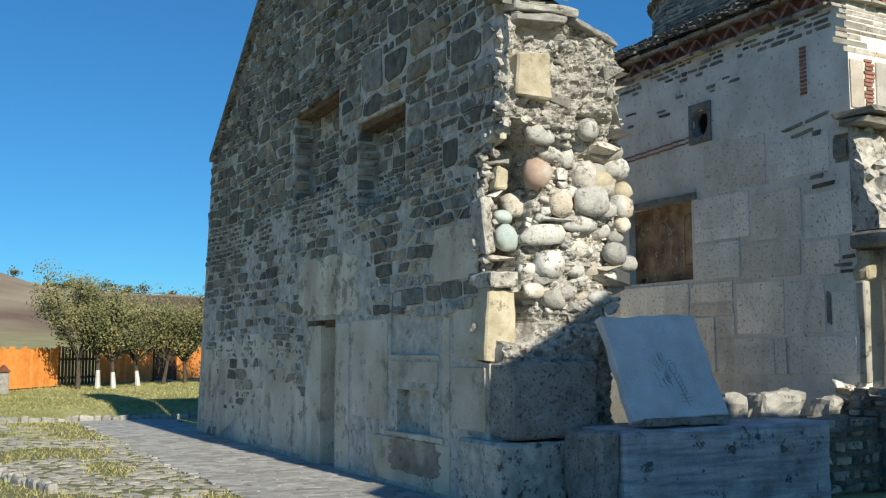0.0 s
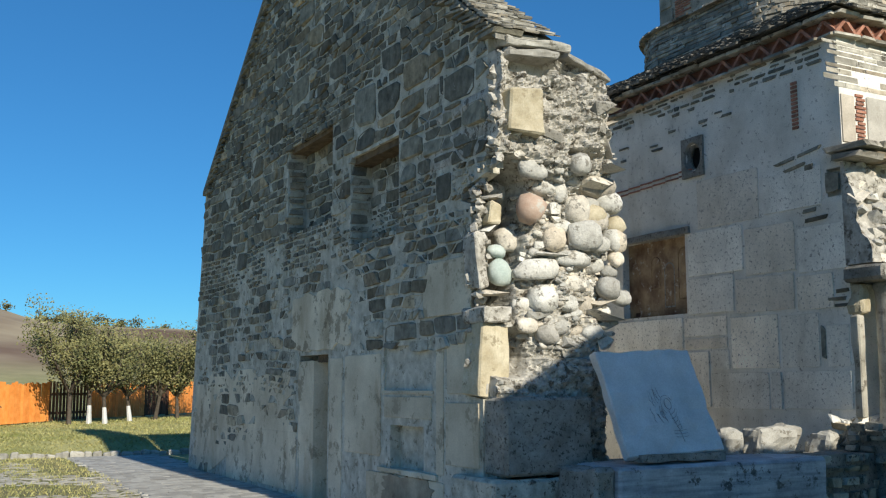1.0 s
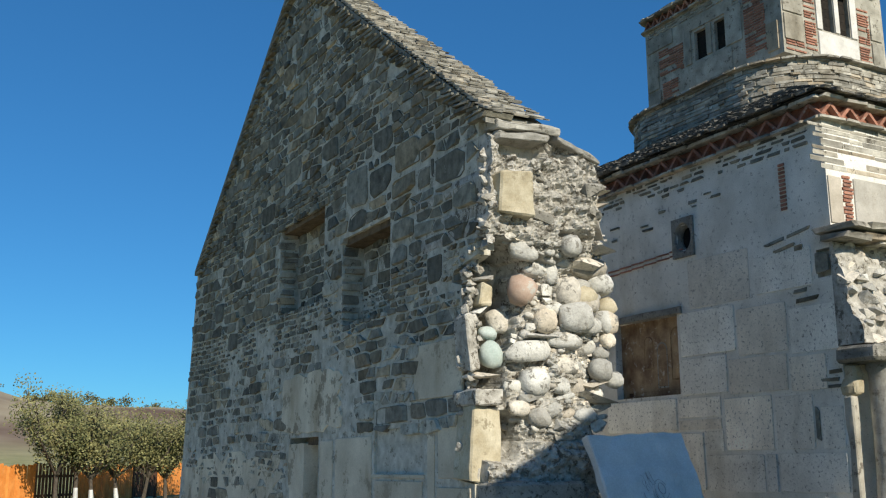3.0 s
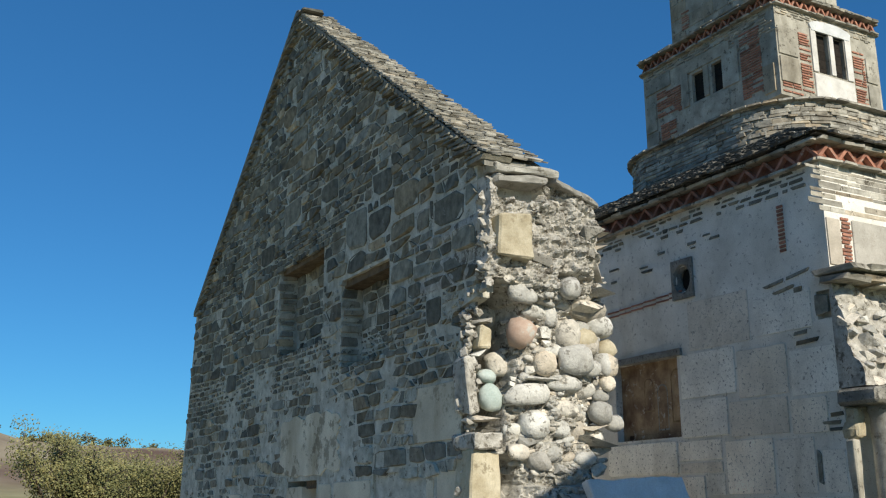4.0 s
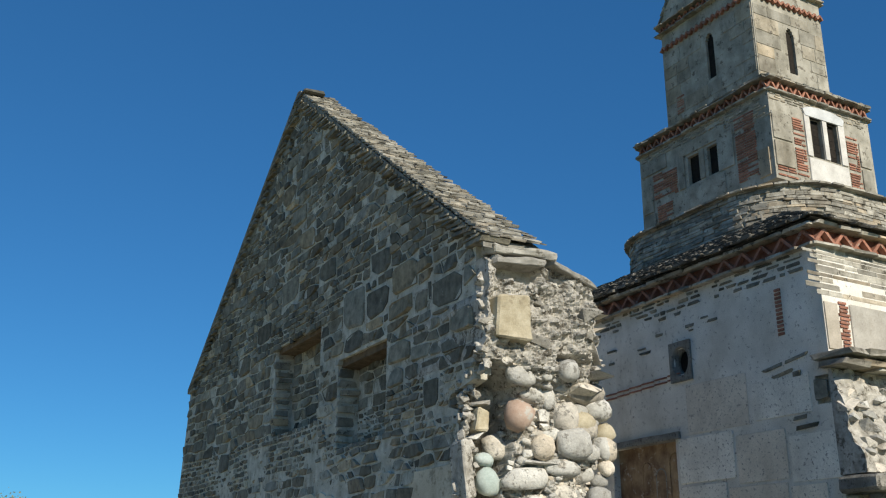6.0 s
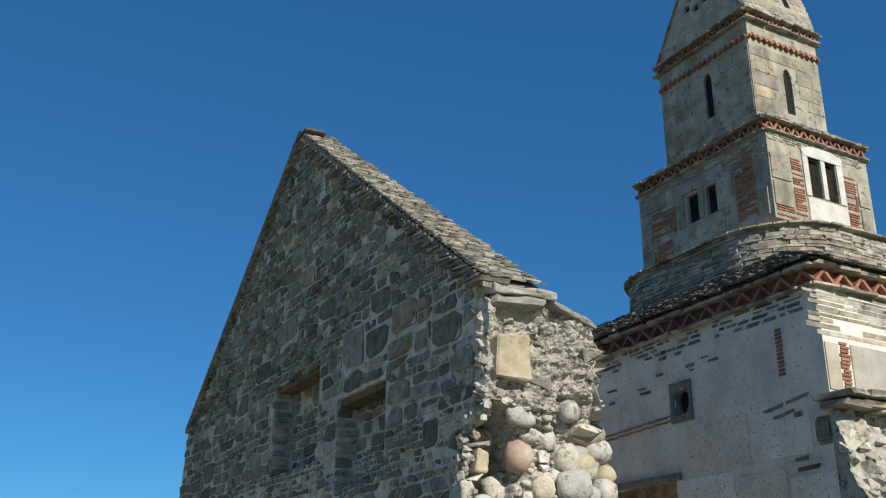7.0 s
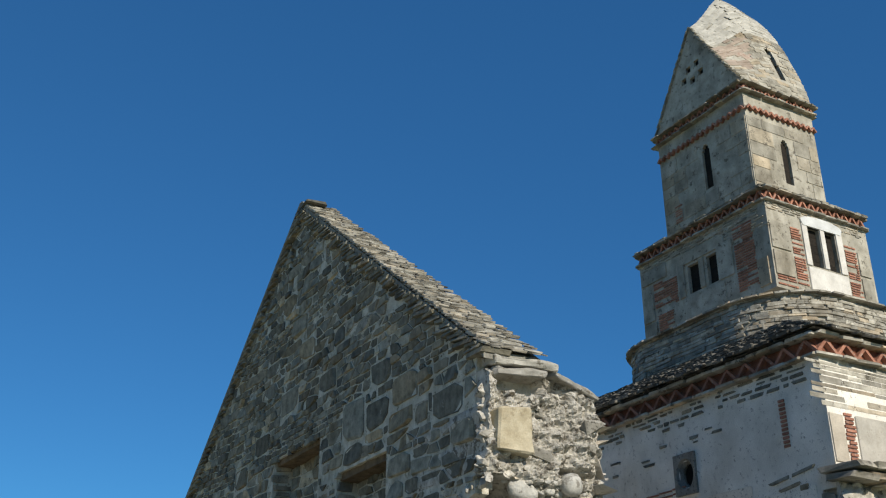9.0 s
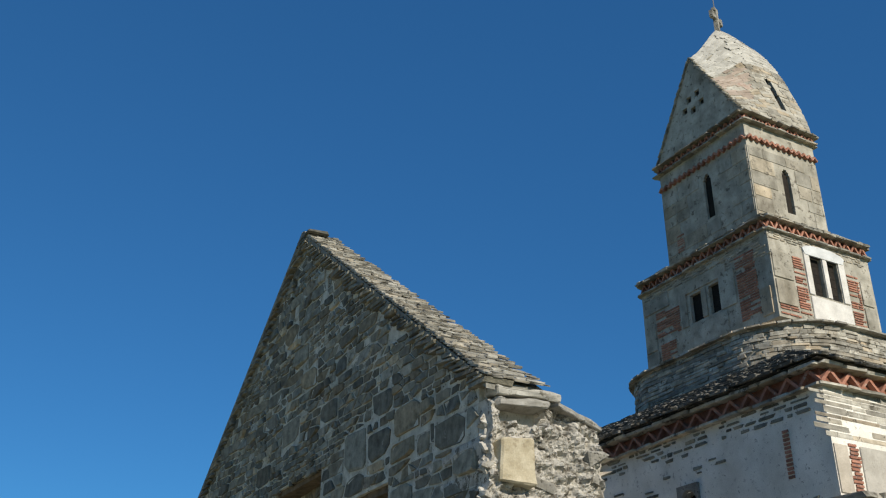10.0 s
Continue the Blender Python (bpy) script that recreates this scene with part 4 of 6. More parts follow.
def at_face(F, u, v, w, h, d, tilt=0.0, y=0.0):
    return F @ at_wall(u, v, w, h, d, tilt, y)


def fpieces(parent, name, mats, pool, limit=300, rest=""):
    before = set(bpy.data.objects)
    pieces(parent, name, mats, pool, limit, rest)
    for o in set(bpy.data.objects) - before:
        settle(o)


BLK = lambda: rect_pool(10)
# west ashlar is paler in colour than the south blocks, to lift this shaded face
fpieces(nave, "ashlar", [at_face(WEST, (a + b) / 2, (c + d) / 2, b - a - 0.018, d - c - 0.012, random.uniform(0.008, 0.02)) for a, b, c, d in ASH], pooled("ash", BLK, M_ASHLAR))
# thin dark stones and brick scraps in the render
scraps = [(5.10, 4.62, .5, .045, 9), (4.72, 4.56, .42, .05, 9), (4.86, 4.45, .4, .045, 9), (5.12, 4.42, .16, .09, 0), (5.1, 3.85, .27, .06, 3), (5.16, 3.73, .46, .06, 3),
          (5.52, 2.78, .26, .06, 2), (5.45, 2.68, .34, .06, 0), (5.5, 2.60, .3, .05, 0), (5.2, 2.14, .07, .5, 0), (5.46, 4.15, .24, .34, 0)]
fpieces(nave, "thin_stone", [at_face(WEST, u, v, w, h, 0.025, -t) for u, v, w, h, t in scraps], pooled("stone", STONES, M_RUBBLE))
row = courses(lambda u, v, hw, hh: (0.75 if v > 5.72 else 0.5 - 0.10 * u if noise.noise((u * 1.5, v * 3, 5.0)) > -0.1 else 0) if u + hw < 5.45 else 0, 0.2, 5.5, 5.2, 6.0, (0.05, 0.10), (0.10, 0.34))
row += courses(lambda u, v, hw, hh: 0.5, -5.5, 0.2, 1.5, 5.9, (0.1, 0.2), (0.3, 0.6))[:60]
fpieces(nave, "thin_stone", [at_face(WEST, u, v, w, h, 0.02) for u, v, w, h in row], pooled("stone", STONES, M_RUBBLE), 300, "small_stones")
reds = [at_face(WEST, 1.3 + 0.30 * i, 4.68 + 0.012 * i + 0.07 * k, 0.28, 0.022, 0.02) for i in range(6) for k in range(2)]
reds += [at_face(WEST, 4.93, 4.98 + 0.055 * i, 0.10, 0.035, 0.02) for i in range(12)]
fpieces(nave, "brick", reds, pooled("brk", lambda: rect_pool(8, 0.05), M_BRICK))
# south face: brick strip, blocks and thin courses
SOUTH = pose(NX0, NY0, 0)
sb_ = []
q = 4.6
while q < 5.3:
    sb_.append(at_face(SOUTH, 0.36 + random.uniform(-0.02, 0.02), q, random.uniform(0.12, 0.2), 0.034, 0.02))
    q += 0.052
fpieces(nave, "brick", sb_, pooled("brk", lambda: rect_pool(8, 0.05), M_BRICK))
# south ashlar is darker in colour than the west, to hold back the sunlit face
fpieces(nave, "ashlar", [at_face(SOUTH, u_, v_, w_, h_, 0.02) for u_, v_, w_, h_ in ((0.13, 4.95, 0.24, 0.62), (0.85, 4.98, 0.72, 0.6), (1.7, 4.95, 0.9, 0.65), (2.7, 4.95, 0.9, 0.65))], pooled("sash", lambda: rect_pool(10), M_BLOCK))
fpieces(nave, "thin_stone", [at_face(SOUTH, u_, v_, w_, h_, 0.004) for u_, v_, w_, h_ in courses(lambda u, v, hw, hh: 0.9, 0.02, 4.0, 5.34, 6.0, (0.05, 0.10), (0.3, 0.8), 0.008)], pooled("sthin", lambda: rect_pool(8, 0.05), M_DRUM))
# round window in a square stone, and the fresco niche
frame_bm = bmesh.new()
ring = [(0.30 * c / max(abs(c), abs(s)) * 0.75, 0.30 * s / max(abs(c), abs(s))) for c, s in ((math.cos(6.2832 * i / 24), math.sin(6.2832 * i / 24)) for i in range(24))]
hole = [(0.125 * math.cos(6.2832 * i / 24), 0.165 * math.sin(6.2832 * i / 24)) for i in range(24)]
loops = [[frame_bm.verts.new(WEST @ Vector((2.98 + x, y, 4.98 + z))) for x, z in pts] for pts, y in ((ring, 0.0), (ring, -0.04), ([(1.45 * a, 1.35 * b) for a, b in hole], -0.035), (hole, 0.06), (hole, 0.85))]
for a, b in zip(loops, loops[1:]):
    for i in range(24):
        frame_bm.faces.new((a[i], a[(i + 1) % 24], b[(i + 1) % 24], b[i]))
bmesh.ops.recalc_face_normals(frame_bm, faces=frame_bm.faces)
wpart("round_window", frame_bm, M_GREYROCK, nave, "small round window in a grey stone")
# a near-black board puts the round hole's inner shade into colour
hole_dark = bmesh.new()
add_box(hole_dark, 2.84, 3.12, 0.10, 0.13, 4.77, 5.19)
hole_dark.transform(WEST)
wpart("shutter", hole_dark, M_DARK, nave, "near-black board standing for the dark inside the round window")
fr = bmesh.new()
add_box(fr, NX0 + 0.13, NX0 + 0.17, 11.27, 12.75, 2.67, 3.86)
wpart("fresco", fr, M_FRESCO, nave, "faded brown and red wall painting in a niche")
M_FADED = material("faded_ochre_paint", (0.16, 0.10, 0.05), (0.32, 0.23, 0.12), 6.0, bump=0.1, vary=0.0, spots=(0.12, 0.07, 0.045), spot_size=7.0, spot_at=0.5)
# soft painted panels and arches of the fresco, flat on its ground
for y0, y1, z0, z1, mt in ((11.31, 11.58, 2.9, 3.7, M_FADED), (11.98, 12.20, 3.1, 3.62, M_FADED), (11.66, 11.9, 2.8, 3.5, M_GREYROCK), (11.3, 12.6, 2.7, 2.76, M_BROWN)):
    b = bmesh.new()
    k = 14
    pts = [(y0, z0), (y1, z0)] + [((y0 + y1) / 2 + (y1 - y0) / 2 * math.cos(math.pi * i / k), z1 - (y1 - y0) / 2 + (y1 - y0) / 2 * math.sin(math.pi * i / k)) for i in range(k + 1)] if z1 - z0 > 0.2 else [(y0, z0), (y1, z0), (y1, z1), (y0, z1)]
    outer = [b.verts.new((NX0 + 0.126, y, z)) for y, z in pts]
    inner = [b.verts.new((NX0 + 0.126, (y0 + y1) / 2 + (y - (y0 + y1) / 2) * 0.84, (z0 + z1) / 2 + (z - (z0 + z1) / 2) * 0.93)) for y, z in pts]
    for i in range(len(pts)):
        j = (i + 1) % len(pts)
        b.faces.new((outer[i], inner[i], inner[j], outer[j]))
    wpart("painted_outline", b, mt, nave)
wpart("niche_lintel", roughen(box_bm(NX0 - 0.05, NX0 + 0.16, 11.15, 12.9, 3.86, 3.96), 4, 0.015, 3.0), M_GREYROCK, nave, "grey stone lintel over the niche")


def zigzag(parent, F, width, v, h, step, mat=M_BRICK, back=0.07, limit=300):
    """A sunk brick band with slanted bricks in a zigzag between two thin courses."""
    out = []
    k = max(2, int(width / step))
    s = width / k
    ang = math.degrees(math.atan2(h * 0.92, s / 2))
    ln_ = math.hypot(h * 0.92, s / 2)
    for i in range(k):
        for sgn, c in ((-1, 0.25), (1, 0.75)):
            out.append(F @ pose((i + c) * s, 0.035, v + h / 2, 0, sgn * ang, 0) @ Matrix.Translation((0, 0, -0.02)) @ Matrix.Diagonal((ln_, 0.11, 0.042, 1)))
    fpieces(parent, "brick", out, pooled("brick", lambda: box_pool(8, 0.02, 0.0), mat), limit, "zigzag_bricks")
    return out


def thin_courses(F, width, v, n_, h, wide, out_=0.05):
    res = []
    for k in range(n_):
        u = random.uniform(-0.1, 0)
        while u < width:
            w = min(random.uniform(*wide), width - u + 0.03)
            if w < 0.03:
                break
            res.append(F @ pose(u + w / 2, 0.05, v + k * h, random.uniform(-2, 2), random.uniform(-1, 1), random.uniform(-2, 2)) @ Matrix.Diagonal((w * 0.98, 0.25 + out_ * 2 + random.uniform(-0.03, 0.03), h * 0.85, 1)))
            u += w
    return res


M_BAND = material("band_brick", (0.13, 0.05, 0.03), (0.24, 0.10, 0.06), 10.0, bump=0.3, vary=0.2)
band = wpart("cornice", box_bm(NX0 + 0.06, NX1 - 0.06, NY0 + 0.06, NY1 - 0.06, 6.06, 6.32), M_BAND, church, "sunk red brick band with zigzag bricks")
NF = faces_of(NX0, NX1, NY0, NY1)
for F, w in NF[:2]:
    zigzag(band, F, w, 6.07, 0.20, 0.36)
lip = [m for F, w in NF[:2] for m in thin_courses(F, w, 6.01, 1, 0.05, (0.2, 0.5), 0.03)]
lip += [m for F, w in NF for m in thin_courses(F, w, 6.29, 1, 0.055, (0.25, 0.6), 0.03)]
fpieces(band, "cornice_slab", lip, pooled("slab", lambda: box_pool(14, 0.07), M_DRUM), 200, "cornice_slabs")

# nave roof: four slopes up to the drum
DX0, DX1, DY0, DY1 = 13.62, 17.8, 11.72, 17.0
e = 0.12
hip = bmesh.new()
lo = [hip.verts.new(p) for p in ((NX0 - e, NY0 - e, 6.36), (NX1 + e, NY0 - e, 6.36), (NX1 + e, NY1 + e, 6.36), (NX0 - e, NY1 + e, 6.36))]
hi = [hip.verts.new(p) for p in ((DX0, DY0, 8.2), (DX1, DY0, 8.2), (DX1, DY1, 8.2), (DX0, DY1, 8.2))]
for i in range(4):
    hip.faces.new((lo[i], lo[(i + 1) % 4], hi[(i + 1) % 4], hi[i]))
hip.faces.new(lo[::-1])
hip.faces.new(hi)
corners = [(tuple(lo[i].co), tuple(lo[(i + 1) % 4].co), tuple(hi[i].co), tuple(hi[(i + 1) % 4].co)) for i in range(4)]
nroof = wpart("roof", hip, M_DARKROOF, church, "mossy dark stone slab roof with lichen and painted sun glints")
sl = []
for i in (3, 0, 1, 2):
    sl += slab_rows(*corners[i], *((0.115, 0.21, 0.036) if i in (3, 0) else (0.25, 0.5, 0.05)), 1.8, 0.24, 0.05)
fpieces(nroof, "slab", sl, pooled("slab", lambda: box_pool(14, 0.09), M_DARKROOF), 300, "roof_slabs")


def rounded(x0, x1, y0, y1, r, n_=7):
    pts = []
    for cx, cy, a0 in ((x1 - r, y1 - r, 0), (x0 + r, y1 - r, 90), (x0 + r, y0 + r, 180), (x1 - r, y0 + r, 270)):
        pts += [(cx + r * math.cos(radians(a0 + 90 * i / n_)), cy + r * math.sin(radians(a0 + 90 * i / n_))) for i in range(n_ + 1)]
    return pts


def stack(levels):
    """A solid through rings of equal count: [(points, z), ...]."""
    bm = bmesh.new()
    rings = [[bm.verts.new((x, y, z)) for x, y in pts] for pts, z in levels]
    for a, b in zip(rings, rings[1:]):
        k = len(a)
        for i in range(k):
            bm.faces.new((a[i], a[(i + 1) % k], b[(i + 1) % k], b[i]))
    bm.faces.new(rings[0][::-1])
    bm.faces.new(rings[-1])
    return bm


T2 = (14.22, 17.16, 12.36, 16.26)
drum = wpart("drum", stack([(rounded(DX0, DX1, DY0, DY1, 1.5), 7.6), (rounded(DX0, DX1, DY0, DY1, 1.5), 9.03), (rounded(T2[0] - 0.2, T2[1] + 0.2, T2[2] - 0.2, T2[3] + 0.2, 0.8), 9.12)]), M_DRUM, church, "rounded square drum of thin stone courses")
dr = []
z = 7.7
while z < 9.02:
    h = random.uniform(0.04, 0.095)
    f = max(0, (z - 9.06) / 0.34)
    g = [(1 - f) * a + f * b for a, b in zip((DX0, DX1, DY0, DY1), (T2[0] - 0.22, T2[1] + 0.22, T2[2] - 0.22, T2[3] + 0.22))]
    pts = rounded(*g, 1.5 * (1 - f) + 0.7 * f, 9)
    seg = [(Vector((*a, 0)), Vector((*b, 0))) for a, b in zip(pts, pts[1:] + pts[:1])]
    spans = [(b - a).length for a, b in seg]
    s = random.uniform(0, 0.3)
    while s < sum(spans) - 0.1:
        w = random.uniform(0.14, 0.36) if random.random() < 0.6 else random.uniform(0.36, 0.75)
        q, k = s + w / 2, 0
        while k < len(spans) - 1 and q > spans[k]:
            q -= spans[k]
            k += 1
        a, b = seg[k]
        curved = spans[k] < 0.5
        d = b - a
        w_ = min(w, 0.34) if curved else w
        c = a + d.normalized() * q
        if c.x < 15.5 and c.y < 17 or c.y < 13:
            dr.append(pose(c.x, c.y, z, 0, 0, math.degrees(math.atan2(d.y, d.x))) @ pose(0, 0, 0, random.uniform(-2, 2), random.uniform(-1.5, 1.5), random.uniform(-3, 3)) @ Matrix.Diagonal((w_ * 0.98, random.uniform(0.05, 0.10), h * random.uniform(0.8, 1.0), 1)))
        s += w_
    z += h
for a, b in seg:
    d = b - a
    for q in range(max(1, int(d.length / 0.4))):
        w = d.length / max(1, int(d.length / 0.4))
        c = a + d.normalized() * (w * (q + 0.5))
        dr.append(pose(c.x, c.y, 9.0 + random.uniform(0, 0.012), 0, 0, math.degrees(math.atan2(d.y, d.x))) @ Matrix.Diagonal((w * 1.02, 0.3, 0.045, 1)))
dr.sort(key=lambda m: -m.translation.z)
fpieces(drum, "slab", dr, pooled("slab", lambda: box_pool(14, 0.07), M_DRUM), 300, "drum_slabs")


def brick_strip(u0, u1, v0, v1, h=0.055):
    out, v = [], v0
    while v < v1 - 0.02:
        u = u0
        while u < u1 - 0.04:
            w = min(random.uniform(0.2, 0.34), u1 - u)
            if random.random() < 0.82:
                out.append((u + w / 2, v + h / 2, w - 0.02, h * 0.58))
            u += w
        v += h
    return out


BR = lambda: rect_pool(8, 0.05)

# belfry, lower tier
x0, x1, y0, y1 = T2
tier = wpart("belfry_tier", box_bm(x0, x1, y0, y1, 9.3, 11.22), M_TOWER, church, "lower belfry tier of stone and brick panels")
carve(tier, [(x0 - 0.2, x0 + 1.2, 14.36, 14.72, 9.98, 10.63), (x0 - 0.2, x0 + 1.2, 13.82, 14.13, 9.98, 10.63),
             (15.36, 15.68, y0 - 0.2, y0 + 1.2, 9.98, 10.86), (15.84, 16.14, y0 - 0.2, y0 + 1.2, 9.98, 10.86)])
T2F = faces_of(*T2)
FW, FS = T2F[0][0], T2F[1][0]
w_bricks = brick_strip(0.42, 1.2, 9.95, 10.6) + brick_strip(2.95, 3.5, 9.5, 10.9) + brick_strip(0.5, 1.0, 9.45, 9.85)
s_bricks = brick_strip(0.60, 0.92, 9.42, 10.75) + brick_strip(2.15, 2.5, 9.42, 10.7) + brick_strip(0.05, 0.6, 9.36, 9.56)
fpieces(tier, "brick", [at_face(FS, *b, 0.02) for b in s_bricks] + [at_face(FW, *b, 0.02) for b in w_bricks], pooled("brk", BR, M_BRICK), 300, "brickwork")
w_blocks = [(0.02, 0.4, 9.75, 10.4), (0.02, 0.45, 9.33, 9.72), (1.3, 2.6, 9.4, 9.92), (1.25, 1.45, 9.95, 10.75), (1.9, 2.06, 9.98, 10.66), (2.44, 2.9, 9.95, 10.75), (3.5, 3.8, 9.4, 10.0), (1.3, 2.7, 10.68, 10.95), (0.05, 0.9, 10.65, 11.0)]
s_blocks = [(0.02, 0.56, 10.15, 10.75), (0.03, 0.56, 9.58, 10.12), (0.96, 2.12, 9.42, 9.94), (0.94, 1.1, 9.96, 10.9), (1.46, 1.6, 9.98, 10.86), (1.93, 2.12, 9.96, 10.9), (2.52, 2.86, 9.4, 10.0), (2.52, 2.86, 10.05, 10.6)]
thin = courses(lambda u, v, hw, hh: 0.9 if 0.1 < u < 3.7 else 0, 0.05, 3.75, 11.0, 11.2, (0.05, 0.08), (0.15, 0.35))
thin += courses(lambda u, v, hw, hh: 0.9, 2.6, 3.6, 10.65, 11.0, (0.05, 0.08), (0.15, 0.35))
s_pale = [s_blocks.pop(k) for k in (5, 4, 3, 2)]
fpieces(tier, "block", [at_face(FS, (a + b) / 2, (c + d) / 2, b - a - 0.015, d - c - 0.015, 0.03) for a, b, c, d in s_pale], pooled("pblock", BLK, M_PALE))
fpieces(tier, "block", [at_face(F, (a + b) / 2, (c + d) / 2, b - a - 0.015, d - c - 0.015, 0.028) for F, l_ in ((FW, w_blocks), (FS, s_blocks)) for a, b, c, d in l_], pooled("tblock", BLK, M_TOWER))
fpieces(tier, "thin_stone", [at_face(FW, *r, 0.02) for r in thin] + [at_face(FS, *r, 0.02) for r in thin if r[0] < 2.7 and r[1] > 10.95], pooled("stone", STONES, M_DRUM))
arch = bmesh.new()
k = 14
pts = [(0.98, 10.86)] + [(1.53 - 0.60 * math.cos(math.pi * i / k), 10.98 + 0.13 * math.sin(math.pi * i / k)) for i in range(k + 1)] + [(2.08, 10.86)]
af = [arch.verts.new(FS @ Vector((u, -0.04, v))) for u, v in pts]
ab = [arch.verts.new(FS @ Vector((u, 0.05, v))) for u, v in pts]
arch.faces.new(af)
for i in range(len(pts)):
    j = (i + 1) % len(pts)
    arch.faces.new((af[i], ab[i], ab[j], af[j]))
bmesh.ops.recalc_face_normals(arch, faces=arch.faces)
wpart("window_arch", arch, M_WHITE, tier, "whitewashed shallow arch over the twin window")
# near-black slats close the twin windows, their inner darkness put into colour
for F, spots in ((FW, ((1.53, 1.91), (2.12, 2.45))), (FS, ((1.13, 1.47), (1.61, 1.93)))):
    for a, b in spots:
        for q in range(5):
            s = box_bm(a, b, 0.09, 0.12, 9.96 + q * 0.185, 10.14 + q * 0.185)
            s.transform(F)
            wpart("louvre", s, M_DARK, tier, "near-black slat for the shade inside the belfry window")


def band_and_skirt(outer, z, h, upper, z2, step, parent_label):
    """Brick zigzag band, projecting eave and short slab roof up to the next tier."""
    a, b, c, d = outer
    bd = wpart("cornice", box_bm(a + 0.05, b - 0.05, c + 0.05, d - 0.05, z, z + h), M_BAND, church, parent_label)
    fs = faces_of(*outer)
    for F, w in fs:
        zigzag(bd, F, w, z, h, step, limit=60)
    lips = [m for F, w in fs for m in thin_courses(F, w, z + h - 0.01, 1, 0.045, (0.18, 0.4), 0.05)] + [m for F, w in fs for m in thin_courses(F, w, z - 0.05, 1, 0.045, (0.18, 0.4), 0.02)]
    fpieces(bd, "cornice_slab", lips, pooled("slab", lambda: box_pool(14, 0.07), M_SLATE))
    if upper:
        k_ = [(a - 0.06, c - 0.06), (b + 0.06, c - 0.06), (b + 0.06, d + 0.06), (a - 0.06, d + 0.06)]
        p, q, r, s = upper
        u_ = [(p, r), (q, r), (q, s), (p, s)]
        sk = wpart("roof", stack([(k_, z + h + 0.03), (u_, z2)]), M_SLATE, church, "short stone slab skirt roof")
        ms = []
        for i in range(4):
            j = (i + 1) % 4
            ms += slab_rows((*k_[i], z + h + 0.04), (*k_[j], z + h + 0.03), (*u_[i], z2), (*u_[j], z2), 0.12, 0.24, 0.028, 1.4, 0.12, 0.03)
        fpieces(sk, "slab", ms, pooled("slab", lambda: box_pool(14, 0.09), M_SLATE))


T3 = (14.54, 16.66, 12.80, 15.58)
band_and_skirt(T2, 11.24, 0.22, T3, 11.68, 0.23, "red brick zigzag band of the belfry")
x0, x1, y0, y1 = T3
top = wpart("belfry_tier", box_bm(x0, x1, y0, y1, 11.5, 14.18), M_TOWER, church, "upper belfry tier with slit windows")
for wide_, up_, low_ in ((0.12, 0.0, -0.98), (0.09, 0.08, -0.1), (0.05, 0.13, 0.0)):
    carve(top, [(x0 - 0.2, x0 + 0.8, 14.08 - wide_, 14.08 + wide_, 13.34 + low_, 13.34 + up_)])
    carve(top, [(15.61 - wide_, 15.61 + wide_, y0 - 0.2, y0 + 0.8, 13.10 + low_, 13.10 + up_)])
T3F = faces_of(*T3)
tb = []
for F, w in T3F[:2]:
    v = 11.62
    while v < 13.55:
        h = random.uniform(0.24, 0.4)
        u = 0.02
        while u < w - 0.05:
            ww = min(random.uniform(0.35, 0.75), w - u - 0.02)
            slit = (1.35, 1.60, 12.34, 13.42) if w > 2.4 else (0.92, 1.18, 12.08, 13.18)
            if not (u < slit[1] and u + ww > slit[0] and v < slit[3] and v + h > slit[2]) and random.random() < 0.85:
                tb.append(at_face(F, u + ww / 2, v + h / 2, ww - 0.02, h - 0.02, 0.012))
            u += ww
        v += h
fpieces(top, "block", tb, pooled("tblock", BLK, M_TOWER))
for F, w in T3F[:2]:
    zigzag(top, F @ Matrix.Translation((0, -0.06, 0)), w, 13.70, 0.11, 0.16)
bk = [at_face(T3F[0][0], *b, 0.02) for b in brick_strip(0.35, 0.6, 11.95, 12.4)]
fpieces(top, "brick", bk, pooled("brk", BR, M_BRICK))
# a near-black board paints the shade inside each slit
for F, a, b, v0, v1 in ((T3F[0][0], 1.37, 1.58, 12.36, 13.4), (T3F[1][0], 0.94, 1.16, 12.1, 13.16)):
    arc = bmesh.new()
    add_box(arc, a - 0.01, a + 0.26, 0.07, 0.10, v0 - 0.02, v1 + 0.06)
    arc.transform(F)
    wpart("shutter", arc, M_DARK, top, "near-black board standing for the dark of the slit window")
band_and_skirt((x0 - 0.03, x1 + 0.03, y0 - 0.03, y1 + 0.03), 14.2, 0.17, None, 0, 0.2, "red brick zigzag band under the spire")

# spire: a steep wall on the west and east, and two bowed slopes that meet in a bent ridge
CX, CY = 15.72, (y0 + y1) / 2
SX0, SX1, HY = x0 - 0.03, x1 + 0.03, (y1 - y0) / 2 + 0.03
Z0, Z1 = 14.40, 18.14
RIDGE = ((0.0, 16.80), (0.16, 17.12), (0.53, 18.10), (0.60, 18.14), (0.76, 18.13), (1.0, 17.98))


def ridge(f):
    for (a, za), (b, zb) in zip(RIDGE, RIDGE[1:]):
        if f <= b:
            return za + (zb - za) * (f - a) / (b - a)
    return RIDGE[-1][1]


def slope(f, t, side):
    """A place on the spire's slope: f from west to east, t from the eave to the ridge; side -1 south, 1 north."""
    lean = 0.10 * t * (1 - 2 * f) if f < 0.5 else 0.02 * t * (1 - 2 * f)
    out_ = (1 - t ** (1.0 + f * (0.45 + 0.75 * t * t))) * HY
    return Vector((SX0 + (SX1 - SX0) * f + lean, CY + side * out_, Z0 + (ridge(f) - Z0) * t))


